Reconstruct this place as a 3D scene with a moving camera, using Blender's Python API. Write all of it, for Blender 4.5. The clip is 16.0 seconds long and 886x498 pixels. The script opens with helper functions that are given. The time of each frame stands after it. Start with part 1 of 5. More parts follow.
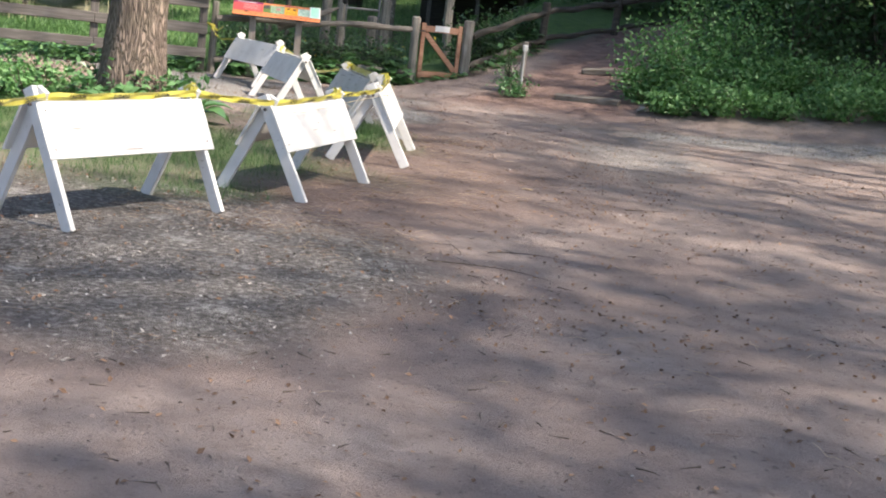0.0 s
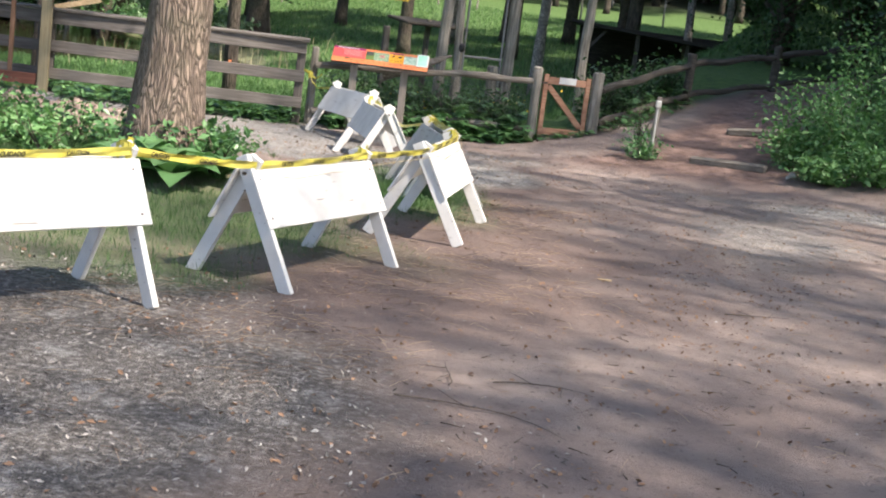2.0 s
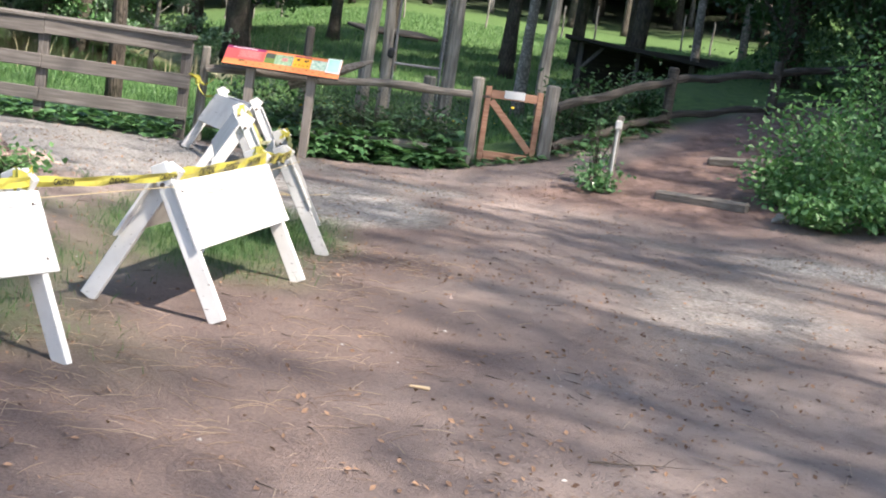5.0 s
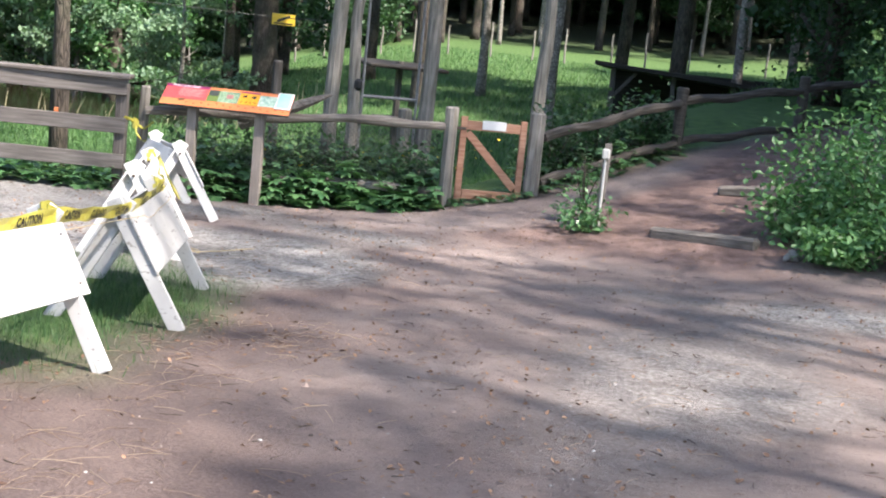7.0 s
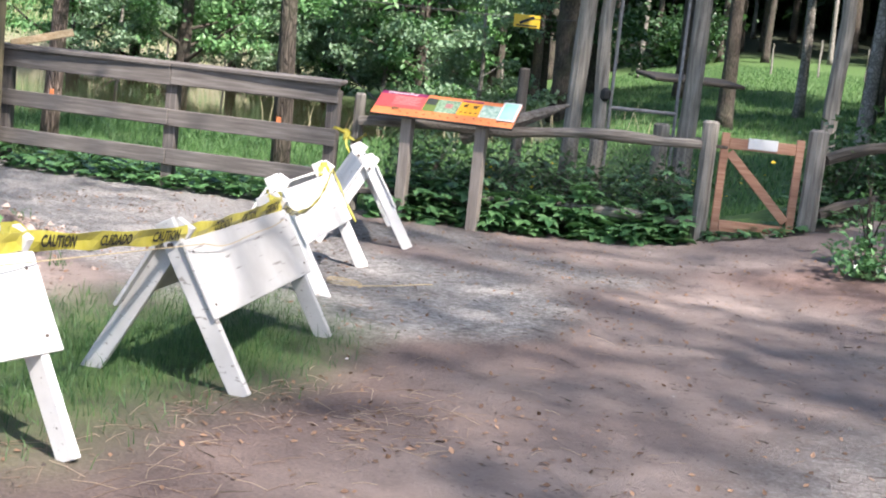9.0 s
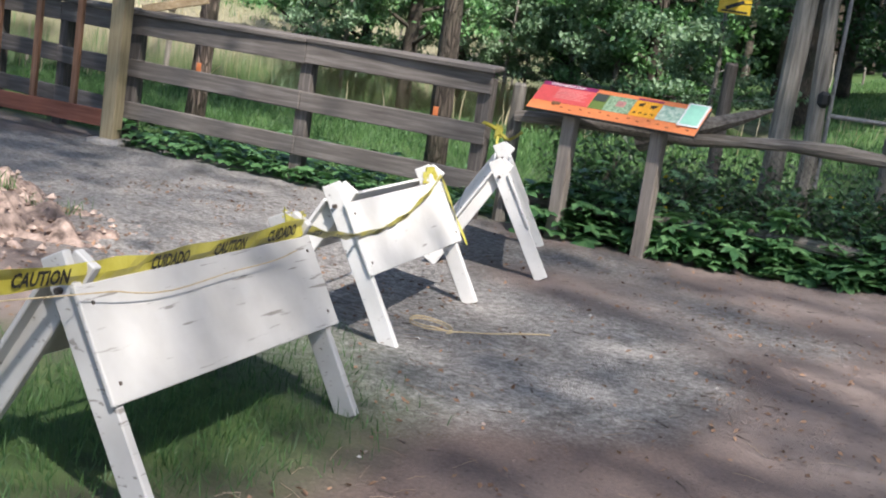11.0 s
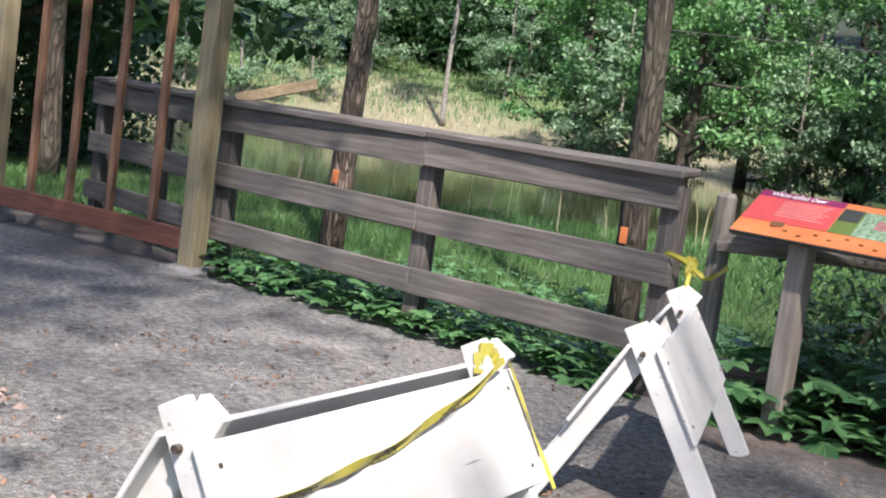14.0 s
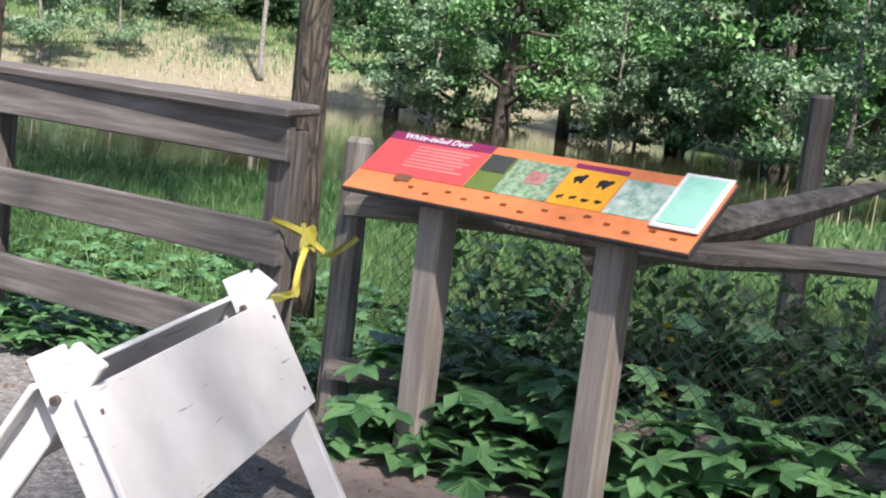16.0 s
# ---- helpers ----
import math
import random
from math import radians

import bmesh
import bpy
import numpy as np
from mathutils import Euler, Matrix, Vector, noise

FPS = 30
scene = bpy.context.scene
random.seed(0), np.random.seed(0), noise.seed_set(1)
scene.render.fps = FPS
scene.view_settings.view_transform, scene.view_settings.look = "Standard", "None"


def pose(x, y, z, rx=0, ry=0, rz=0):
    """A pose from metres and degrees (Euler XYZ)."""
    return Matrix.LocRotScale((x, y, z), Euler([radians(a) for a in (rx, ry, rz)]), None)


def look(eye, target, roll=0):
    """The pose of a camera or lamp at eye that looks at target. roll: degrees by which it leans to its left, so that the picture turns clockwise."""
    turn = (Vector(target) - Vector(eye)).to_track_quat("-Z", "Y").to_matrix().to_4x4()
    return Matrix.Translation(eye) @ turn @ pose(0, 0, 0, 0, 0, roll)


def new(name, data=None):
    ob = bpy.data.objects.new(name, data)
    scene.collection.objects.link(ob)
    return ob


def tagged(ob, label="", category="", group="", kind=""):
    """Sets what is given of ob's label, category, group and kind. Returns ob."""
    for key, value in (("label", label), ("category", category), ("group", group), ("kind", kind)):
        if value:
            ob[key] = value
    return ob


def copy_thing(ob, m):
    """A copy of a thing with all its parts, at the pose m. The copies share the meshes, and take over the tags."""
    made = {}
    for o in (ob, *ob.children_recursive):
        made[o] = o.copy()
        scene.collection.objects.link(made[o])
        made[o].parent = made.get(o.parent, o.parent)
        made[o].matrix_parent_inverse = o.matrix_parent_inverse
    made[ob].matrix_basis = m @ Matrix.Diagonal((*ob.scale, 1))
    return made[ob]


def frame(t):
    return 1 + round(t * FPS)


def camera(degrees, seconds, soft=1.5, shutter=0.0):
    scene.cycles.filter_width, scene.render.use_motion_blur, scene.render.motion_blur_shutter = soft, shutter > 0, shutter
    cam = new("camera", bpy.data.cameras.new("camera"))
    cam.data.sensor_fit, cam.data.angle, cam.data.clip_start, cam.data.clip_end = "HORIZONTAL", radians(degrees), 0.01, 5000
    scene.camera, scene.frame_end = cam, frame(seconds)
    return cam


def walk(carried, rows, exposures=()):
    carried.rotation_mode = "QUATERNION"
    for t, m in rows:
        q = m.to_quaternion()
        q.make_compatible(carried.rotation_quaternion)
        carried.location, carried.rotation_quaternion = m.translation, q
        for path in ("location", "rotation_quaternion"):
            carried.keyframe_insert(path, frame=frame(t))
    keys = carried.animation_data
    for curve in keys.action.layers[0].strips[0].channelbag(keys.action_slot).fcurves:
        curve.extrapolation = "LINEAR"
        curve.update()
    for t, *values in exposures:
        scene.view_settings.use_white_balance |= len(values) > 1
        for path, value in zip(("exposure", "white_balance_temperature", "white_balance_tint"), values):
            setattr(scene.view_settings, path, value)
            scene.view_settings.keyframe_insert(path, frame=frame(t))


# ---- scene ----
cam = camera(38.5, 16.0, soft=2.0)
PATH = [
    (0, (2.594, -4.446, 1.605), (2.268, -2.512, 1.213), 6.6),
    (0.5, (2.623, -3.771, 1.594), (2.155, -1.866, 1.205), 8.1),
    (1, (2.737, -3.126, 1.548), (2.217, -1.232, 1.17), 7.4),
    (1.5, (2.946, -2.615, 1.609), (2.364, -0.732, 1.267), 6.9),
    (2, (3.001, -1.989, 1.589), (2.395, -0.114, 1.247), 7.2),
    (2.5, (3.08, -1.457, 1.546), (2.485, 0.423, 1.215), 8.3),
    (3, (3.123, -0.919, 1.566), (2.416, 0.919, 1.217), 7.3),
    (3.5, (3.067, -0.35, 1.577), (2.267, 1.446, 1.208), 8.2),
    (4, (3.11, 0.24, 1.577), (2.437, 2.092, 1.234), 7.3),
    (4.5, (3.243, 0.831, 1.527), (2.563, 2.689, 1.231), 8.3),
    (4.7, (3.209, 1.131, 1.483), (2.549, 2.993, 1.169), 8.6),
    (6.8, (3.567, 3.346, 1.495), (2.92, 5.219, 1.225), 7.0),
    (7, (3.592, 3.578, 1.495), (2.821, 5.405, 1.228), 5.8),
    (7.5, (3.607, 4.07, 1.489), (2.626, 5.795, 1.242), 5.1),
    (8, (3.528, 4.65, 1.531), (2.431, 6.303, 1.278), 7.3),
    (8.5, (3.527, 5.243, 1.466), (2.429, 6.892, 1.193), 6.3),
    (9, (3.409, 5.712, 1.427), (2.2, 7.28, 1.143), 6.1),
    (9.2, (3.324, 5.934, 1.464), (2.051, 7.444, 1.15), 5.9),
    (11.3, (2.419, 7.919, 1.459), (0.909, 9.183, 1.109), 7.7),
    (11.5, (2.269, 8.117, 1.493), (0.689, 9.292, 1.143), 5.8),
    (12, (1.917, 8.493, 1.456), (0.206, 9.474, 1.122), 8.8),
    (12.5, (1.602, 8.922, 1.455), (-0.108, 9.909, 1.135), 6.6),
    (13, (1.259, 9.415, 1.454), (-0.469, 10.376, 1.156), 7.1),
    (13.5, (0.848, 9.851, 1.414), (-0.903, 10.777, 1.143), 8.8),
    (14, (0.536, 10.282, 1.385), (-1.22, 11.211, 1.152), 7.7),
    (14.5, (0.295, 10.761, 1.408), (-1.462, 11.69, 1.183), 6.1),
    (15, (0.016, 11.25, 1.39), (-1.715, 12.227, 1.17), 9.4),
    (15.5, (-0.179, 11.693, 1.342), (-1.86, 12.748, 1.095), 6.1),
    (16, (-0.403, 12.134, 1.373), (-2.03, 13.266, 1.103), 6.9),
]
EXPOSURES = [(0.0, 1.1, 7150, 15), (2.5, 1.17, 7100, 15), (4.7, 1.33, 6950, 15), (7.0, 1.46, 6600, 16), (9.2, 1.33, 6550, 17), (11.5, 0.7, 6500, 14), (16.0, 0.98, 6500, 19)]
walk(cam, [(t, look(eye, target, roll)) for t, eye, target, roll in PATH], EXPOSURES)

# ---- light ----
SUN_ELEV, SUN_AZ = radians(51), radians(-15)      # azimuth counted from +x towards +y
world = bpy.data.worlds.new("sky")
scene.world = world
world.use_nodes = True
wn = world.node_tree
sky = wn.nodes.new("ShaderNodeTexSky")
sky.sky_type, sky.sun_disc = "NISHITA", False
sky.sun_elevation, sky.sun_rotation = SUN_ELEV, radians(90) - SUN_AZ
wn.links.new(sky.outputs[0], wn.nodes["Background"].inputs[0])
wn.nodes["Background"].inputs[1].default_value = 0.15
sun = new("sun", bpy.data.lights.new("sun", "SUN"))
sun.data.energy, sun.data.angle, sun.data.color = 5.0, radians(1.5), (1.0, 0.95, 0.86)
sun.matrix_world = look((math.cos(SUN_AZ) * math.cos(SUN_ELEV) * 40, math.sin(SUN_AZ) * math.cos(SUN_ELEV) * 40, math.sin(SUN_ELEV) * 40), (0, 0, 0))


# ---- materials ----
def material(name):
    m = bpy.data.materials.new(name)
    m.use_nodes = True
    return m, m.node_tree, m.node_tree.nodes["Principled BSDF"]


def node(tree, kind, **values):
    n = tree.nodes.new(kind)
    for key, value in values.items():
        n.inputs[key].default_value = value
    return n


def noise_node(tree, vector, scale, detail=5.0, rough=0.6, stretch=None):
    if stretch:
        mp = node(tree, "ShaderNodeMapping", Scale=stretch)
        tree.links.new(vector, mp.inputs[0])
        vector = mp.outputs[0]
    n = node(tree, "ShaderNodeTexNoise", Scale=scale, Detail=detail, Roughness=rough)
    tree.links.new(vector, n.inputs["Vector"])
    return n.outputs["Fac"]


def ramp(tree, fac, stops):
    r = tree.nodes.new("ShaderNodeValToRGB")
    while len(r.color_ramp.elements) < len(stops):
        r.color_ramp.elements.new(0.5)
    for e, (pos, col) in zip(r.color_ramp.elements, stops):
        e.position, e.color = pos, (*col, 1.0)
    tree.links.new(fac, r.inputs[0])
    return r.outputs[0]


def blend(tree, fac, one, two, mode="MIX"):
    n = tree.nodes.new("ShaderNodeMix")
    n.data_type, n.blend_type = "RGBA", mode
    for value, key in ((fac, 0), (one, 6), (two, 7)):
        if hasattr(value, "is_linked"):
            tree.links.new(value, n.inputs[key])
        else:
            n.inputs[key].default_value = (*value, 1.0) if isinstance(value, tuple) else value
    return n.outputs[2]


def bump(tree, bsdf, height, strength, distance):
    b = node(tree, "ShaderNodeBump", Strength=strength, Distance=distance)
    tree.links.new(height, b.inputs["Height"])
    tree.links.new(b.outputs[0], bsdf.inputs["Normal"])


def wood(name, dark, mid, light, along=0, rough=0.8, grain=40.0, relief=0.004, stain=0.35):
    """Sawn or weathered wood, with the grain along one of the object's axes."""
    m, t, bsdf = material(name)
    co = t.nodes.new("ShaderNodeTexCoord").outputs["Object"]
    info = t.nodes.new("ShaderNodeObjectInfo")
    off = t.nodes.new("ShaderNodeVectorMath")
    off.operation = "ADD"
    scl = t.nodes.new("ShaderNodeVectorMath")
    scl.operation = "SCALE"
    scl.inputs[0].default_value, = ((7.0, 3.0, 11.0),)
    t.links.new(info.outputs["Random"], scl.inputs["Scale"])
    t.links.new(co, off.inputs[0])
    t.links.new(scl.outputs[0], off.inputs[1])
    stretch = [1.0, 1.0, 1.0]
    stretch[along] = 0.06
    g = noise_node(t, off.outputs[0], grain, 6, 0.65, tuple(stretch))
    big = noise_node(t, off.outputs[0], 2.6, 4, 0.6)
    col = ramp(t, g, [(0.3, dark), (0.52, mid), (0.72, light)])
    col = blend(t, ramp(t, big, [(0.4, (0, 0, 0)), (0.7, (stain,) * 3)]), col, dark)
    t.links.new(col, bsdf.inputs["Base Color"])
    bsdf.inputs["Roughness"].default_value = rough
    bump(t, bsdf, g, 0.6, relief)
    return m


def plain(name, one, two, scale=12.0, rough=0.6, metal=0.0, relief=0.002):
    m, t, bsdf = material(name)
    co = t.nodes.new("ShaderNodeTexCoord").outputs["Object"]
    n = noise_node(t, co, scale, 6, 0.65)
    t.links.new(ramp(t, n, [(0.35, one), (0.68, two)]), bsdf.inputs["Base Color"])
    bsdf.inputs["Roughness"].default_value, bsdf.inputs["Metallic"].default_value = rough, metal
    bump(t, bsdf, n, 0.4, relief)
    return m


def leafy(name, dark, light, trans=0.35, rough=0.45):
    m, t, bsdf = material(name)
    rnd = t.nodes.new("ShaderNodeNewGeometry").outputs["Random Per Island"]
    col = ramp(t, rnd, [(0.0, dark), (1.0, light)])
    t.links.new(col, bsdf.inputs["Base Color"])
    bsdf.inputs["Roughness"].default_value = rough
    tr = t.nodes.new("ShaderNodeBsdfTranslucent")
    t.links.new(blend(t, 1.0, col, (0.85, 1.0, 0.7), "MULTIPLY"), tr.inputs[0])
    mix = node(t, "ShaderNodeMixShader", Fac=trans)
    t.links.new(bsdf.outputs[0], mix.inputs[1])
    t.links.new(tr.outputs[0], mix.inputs[2])
    t.links.new(mix.outputs[0], t.nodes["Material Output"].inputs[0])
    return m


def bark(name, dark, light, scale=14.0, relief=0.03, stretch=(1, 1, 0.22)):
    m, t, bsdf = material(name)
    co = t.nodes.new("ShaderNodeTexCoord").outputs["Object"]
    mp = node(t, "ShaderNodeMapping", Scale=stretch)
    t.links.new(co, mp.inputs[0])
    warp = node(t, "ShaderNodeTexNoise", Scale=5.0, Detail=3.0)
    t.links.new(mp.outputs[0], warp.inputs["Vector"])
    add = t.nodes.new("ShaderNodeVectorMath")
    add.operation = "MULTIPLY_ADD"
    add.inputs[1].default_value = (0.3, 0.3, 0.3)
    t.links.new(warp.outputs["Color"], add.inputs[0])
    t.links.new(mp.outputs[0], add.inputs[2])
    v = node(t, "ShaderNodeTexVoronoi", Scale=scale)
    v.feature = "DISTANCE_TO_EDGE"
    t.links.new(add.outputs[0], v.inputs["Vector"])
    fine = noise_node(t, mp.outputs[0], 50, 5, 0.7)
    torn = t.nodes.new("ShaderNodeMath")
    torn.operation = "MULTIPLY_ADD"
    torn.inputs[1].default_value = 0.34
    t.links.new(fine, torn.inputs[0])
    t.links.new(v.outputs["Distance"], torn.inputs[2])
    ridge = ramp(t, torn.outputs[0], [(0.14, (0, 0, 0)), (0.42, (1, 1, 1))])
    big = noise_node(t, co, 1.8, 4, 0.6)
    col = blend(t, ridge, dark, light)
    col = blend(t, ramp(t, fine, [(0.35, (0, 0, 0)), (0.7, (0.5,) * 3)]), col, dark)
    col = blend(t, ramp(t, big, [(0.45, (0, 0, 0)), (0.7, (0.45,) * 3)]), col, (0.12, 0.13, 0.08))
    t.links.new(col, bsdf.inputs["Base Color"])
    bsdf.inputs["Roughness"].default_value = 0.95
    bump(t, bsdf, ridge, 0.9, relief)
    return m


def ground_material():
    m, t, bsdf = material("ground")
    co = t.nodes.new("ShaderNodeNewGeometry").outputs["Position"]

    def attr(name):
        a = t.nodes.new("ShaderNodeAttribute")
        a.attribute_name = name
        return a.outputs["Fac"]

    big = noise_node(t, co, 0.9, 5, 0.6)
    mid = noise_node(t, co, 6.0, 6, 0.65)
    fine = noise_node(t, co, 60.0, 5, 0.7)
    dirt = ramp(t, big, [(0.3, (0.2, 0.153, 0.14)), (0.5, (0.27, 0.214, 0.194)), (0.7, (0.35, 0.284, 0.256))])
    dirt = blend(t, ramp(t, mid, [(0.48, (0, 0, 0)), (0.68, (0.5,) * 3)]), dirt, (0.14, 0.105, 0.095))
    dirt = blend(t, ramp(t, fine, [(0.5, (0, 0, 0)), (0.75, (0.3,) * 3)]), dirt, (0.38, 0.31, 0.28))
    specks = noise_node(t, co, 28.0, 3, 0.5)
    dirt = blend(t, ramp(t, specks, [(0.63, (0, 0, 0)), (0.7, (0.7,) * 3)]), dirt, (0.09, 0.068, 0.06))
    v = node(t, "ShaderNodeTexVoronoi", Scale=85.0)
    t.links.new(co, v.inputs["Vector"])
    coarse = noise_node(t, co, 22.0, 6, 0.75)
    stones = ramp(t, v.outputs["Color"], [(0.1, (0.14, 0.132, 0.126)), (0.5, (0.32, 0.305, 0.295)), (0.9, (0.58, 0.56, 0.54))])
    stones = blend(t, 0.55, stones, ramp(t, coarse, [(0.36, (0.085, 0.078, 0.073)), (0.5, (0.3, 0.285, 0.272)), (0.66, (0.68, 0.66, 0.64))]))
    # darker stones in the first gravel patch
    stones = blend(t, attr("dark_gravel"), stones, ramp(t, coarse, [(0.36, (0.07, 0.063, 0.059)), (0.52, (0.17, 0.157, 0.148)), (0.68, (0.48, 0.455, 0.43))]))
    dust = noise_node(t, co, 2.6, 5, 0.65)
    stones = blend(t, ramp(t, dust, [(0.54, (0, 0, 0)), (0.66, (0.6,) * 3)]), stones, ramp(t, coarse, [(0.35, (0.25, 0.235, 0.22)), (0.65, (0.66, 0.64, 0.62))]))
    stones = blend(t, ramp(t, dust, [(0.3, (0.6,) * 3), (0.42, (0, 0, 0))]), stones, ramp(t, coarse, [(0.4, (0.06, 0.052, 0.047)), (0.7, (0.2, 0.17, 0.15))]))
    path = ramp(t, mid, [(0.3, (0.12, 0.075, 0.063)), (0.5, (0.21, 0.137, 0.116)), (0.72, (0.3, 0.205, 0.178))])
    turf = ramp(t, mid, [(0.3, (0.035, 0.075, 0.02)), (0.55, (0.075, 0.15, 0.035)), (0.75, (0.13, 0.2, 0.055))])
    tan = ramp(t, mid, [(0.3, (0.2, 0.17, 0.11)), (0.7, (0.38, 0.33, 0.24))])
    # near-black green: the shade under the woods is put into the floor's colour
    forest_shade = ramp(t, mid, [(0.3, (0.015, 0.022, 0.01)), (0.7, (0.035, 0.045, 0.02))])
    mul = t.nodes.new("ShaderNodeMath")
    mul.operation = "MULTIPLY_ADD"
    t.links.new(fine, mul.inputs[0])
    mul.inputs[1].default_value = 0.7
    t.links.new(attr("gravel"), mul.inputs[2])
    gfac = ramp(t, mul.outputs[0], [(0.5, (0, 0, 0)), (1.15, (1, 1, 1))])
    dirt = blend(t, attr("humus_shade"), dirt, ramp(t, fine, [(0.35, (0.09, 0.06, 0.052)), (0.7, (0.235, 0.162, 0.14))]))
    dirt = blend(t, attr("trail"), dirt, path)
    col = blend(t, gfac, dirt, stones)
    col = blend(t, attr("grass"), col, turf)
    col = blend(t, attr("bank"), col, tan)
    col = blend(t, attr("forest_shade"), col, forest_shade)
    t.links.new(col, bsdf.inputs["Base Color"])
    bsdf.inputs["Roughness"].default_value = 0.95
    h = t.nodes.new("ShaderNodeMath")
    h.operation = "ADD"
    t.links.new(mid, h.inputs[0])
    hv = t.nodes.new("ShaderNodeMath")
    hv.operation = "MULTIPLY"
    t.links.new(v.outputs["Distance"], hv.inputs[0])
    t.links.new(gfac, hv.inputs[1])
    h2 = t.nodes.new("ShaderNodeMath")
    h2.operation = "ADD"
    t.links.new(h.outputs[0], h2.inputs[0])
    t.links.new(hv.outputs[0], h2.inputs[1])
    t.links.new(fine, h.inputs[1])
    bump(t, bsdf, h2.outputs[0], 0.9, 0.03)
    return m


def painted(name, wear=0.65, dull=1.0):
    """White paint on plywood, grey where it is worn and knocked; dull below 1 darkens it all."""
    m, t, bsdf = material(name)
    co = t.nodes.new("ShaderNodeTexCoord").outputs["Object"]
    info = t.nodes.new("ShaderNodeObjectInfo").outputs["Random"]
    w = t.nodes.new("ShaderNodeTexNoise")
    w.noise_dimensions = "4D"
    w.inputs["Scale"].default_value, w.inputs["Detail"].default_value = 34.0, 8.0
    mp = node(t, "ShaderNodeMapping", Scale=(0.15, 1.0, 1.9))
    t.links.new(co, mp.inputs[0])
    t.links.new(mp.outputs[0], w.inputs["Vector"])
    k = t.nodes.new("ShaderNodeMath")
    k.operation = "MULTIPLY"
    k.inputs[1].default_value = 20.0
    t.links.new(info, k.inputs[0])
    t.links.new(k.outputs[0], w.inputs["W"])
    soft = noise_node(t, co, 3.0, 4, 0.6)
    base = ramp(t, soft, [(0.3, (0.58 * dull, 0.57 * dull, 0.55 * dull)), (0.62, (0.73 * dull, 0.725 * dull, 0.71 * dull))])
    col = blend(t, ramp(t, w.outputs["Fac"], [(wear, (0, 0, 0)), (wear + 0.05, (0.75,) * 3)]), base, (0.17, 0.15, 0.135))
    t.links.new(col, bsdf.inputs["Base Color"])
    bsdf.inputs["Roughness"].default_value = 0.55
    bump(t, bsdf, w.outputs["Fac"], 0.3, 0.002)
    return m


M_GROUND = ground_material()
M_WHITE = painted("white_paint")
# real scuffs, plus a dulling that puts the boards' shade into the paint
M_SCUFFED_SHADED = painted("scuffed_shaded_white_paint", 0.62, 0.72)
M_GREY = wood("weathered_wood", (0.085, 0.074, 0.067), (0.145, 0.129, 0.118), (0.235, 0.215, 0.2), 0)
M_GREYZ = wood("weathered_post", (0.05, 0.043, 0.038), (0.125, 0.11, 0.1), (0.24, 0.22, 0.2), 2)
M_SIGNPOST = wood("sign_post_wood", (0.17, 0.145, 0.125), (0.27, 0.235, 0.205), (0.38, 0.34, 0.305), 2)
M_TREATED = wood("treated_wood", (0.19, 0.155, 0.095), (0.27, 0.228, 0.142), (0.35, 0.3, 0.2), 2, stain=0.2)
M_CEDARZ = wood("stained_picket", (0.16, 0.08, 0.045), (0.28, 0.145, 0.085), (0.38, 0.22, 0.14), 2, stain=0.2)
M_CEDARX = wood("stained_rail", (0.16, 0.055, 0.033), (0.26, 0.095, 0.06), (0.34, 0.15, 0.1), 0, stain=0.2)
M_GATE = wood("gate_wood", (0.25, 0.12, 0.075), (0.4, 0.215, 0.14), (0.5, 0.31, 0.22), 0, stain=0.15)
M_LUMBER = wood("fresh_lumber", (0.38, 0.26, 0.14), (0.52, 0.39, 0.24), (0.62, 0.5, 0.34), 0, stain=0.1)
M_LOG = wood("log_rail", (0.06, 0.05, 0.04), (0.18, 0.16, 0.14), (0.33, 0.31, 0.28), 0, relief=0.01)
M_DARKLOG = wood("dark_log", (0.03, 0.026, 0.022), (0.08, 0.07, 0.06), (0.14, 0.125, 0.11), 0, relief=0.008)
M_DEADWOOD = wood("dead_wood", (0.11, 0.1, 0.085), (0.27, 0.25, 0.22), (0.42, 0.39, 0.35), 2, relief=0.012)
M_DARKWOOD = wood("dark_shed_wood", (0.015, 0.012, 0.01), (0.035, 0.03, 0.025), (0.07, 0.06, 0.05), 0)
M_STEEL = plain("galvanised_steel", (0.16, 0.165, 0.17), (0.28, 0.28, 0.29), 40, 0.7, 0.0)
M_WIRE = plain("dull_wire", (0.07, 0.07, 0.065), (0.16, 0.16, 0.15), 30, 0.6, 0.6)
M_BOLT = plain("rusty_bolt", (0.07, 0.05, 0.04), (0.2, 0.17, 0.15), 60, 0.6, 0.6)
M_CONCRETE = plain("concrete", (0.17, 0.165, 0.16), (0.3, 0.29, 0.28), 18, 0.9)
M_STONE = plain("pale_stone", (0.2, 0.19, 0.175), (0.4, 0.38, 0.355), 9, 0.9, relief=0.01)
M_SOIL = plain("dug_soil", (0.09, 0.065, 0.055), (0.46, 0.35, 0.3), 14, 0.95, relief=0.03)
M_TAPE = plain("yellow_plastic", (0.42, 0.37, 0.05), (0.58, 0.53, 0.13), 6, 0.3)
M_BLACK = plain("black_ink", (0.012, 0.012, 0.012), (0.03, 0.03, 0.03), 8, 0.5)
M_ROPE = plain("straw_rope", (0.4, 0.31, 0.18), (0.58, 0.48, 0.31), 60, 0.85)
M_PAPER = plain("white_plate", (0.72, 0.72, 0.71), (0.8, 0.8, 0.79), 5, 0.5)
M_PLASTIC = plain("grey_plastic", (0.5, 0.5, 0.48), (0.6, 0.6, 0.58), 8, 0.5)
M_TAG = plain("orange_tag", (0.55, 0.16, 0.06), (0.75, 0.25, 0.1), 10, 0.5)
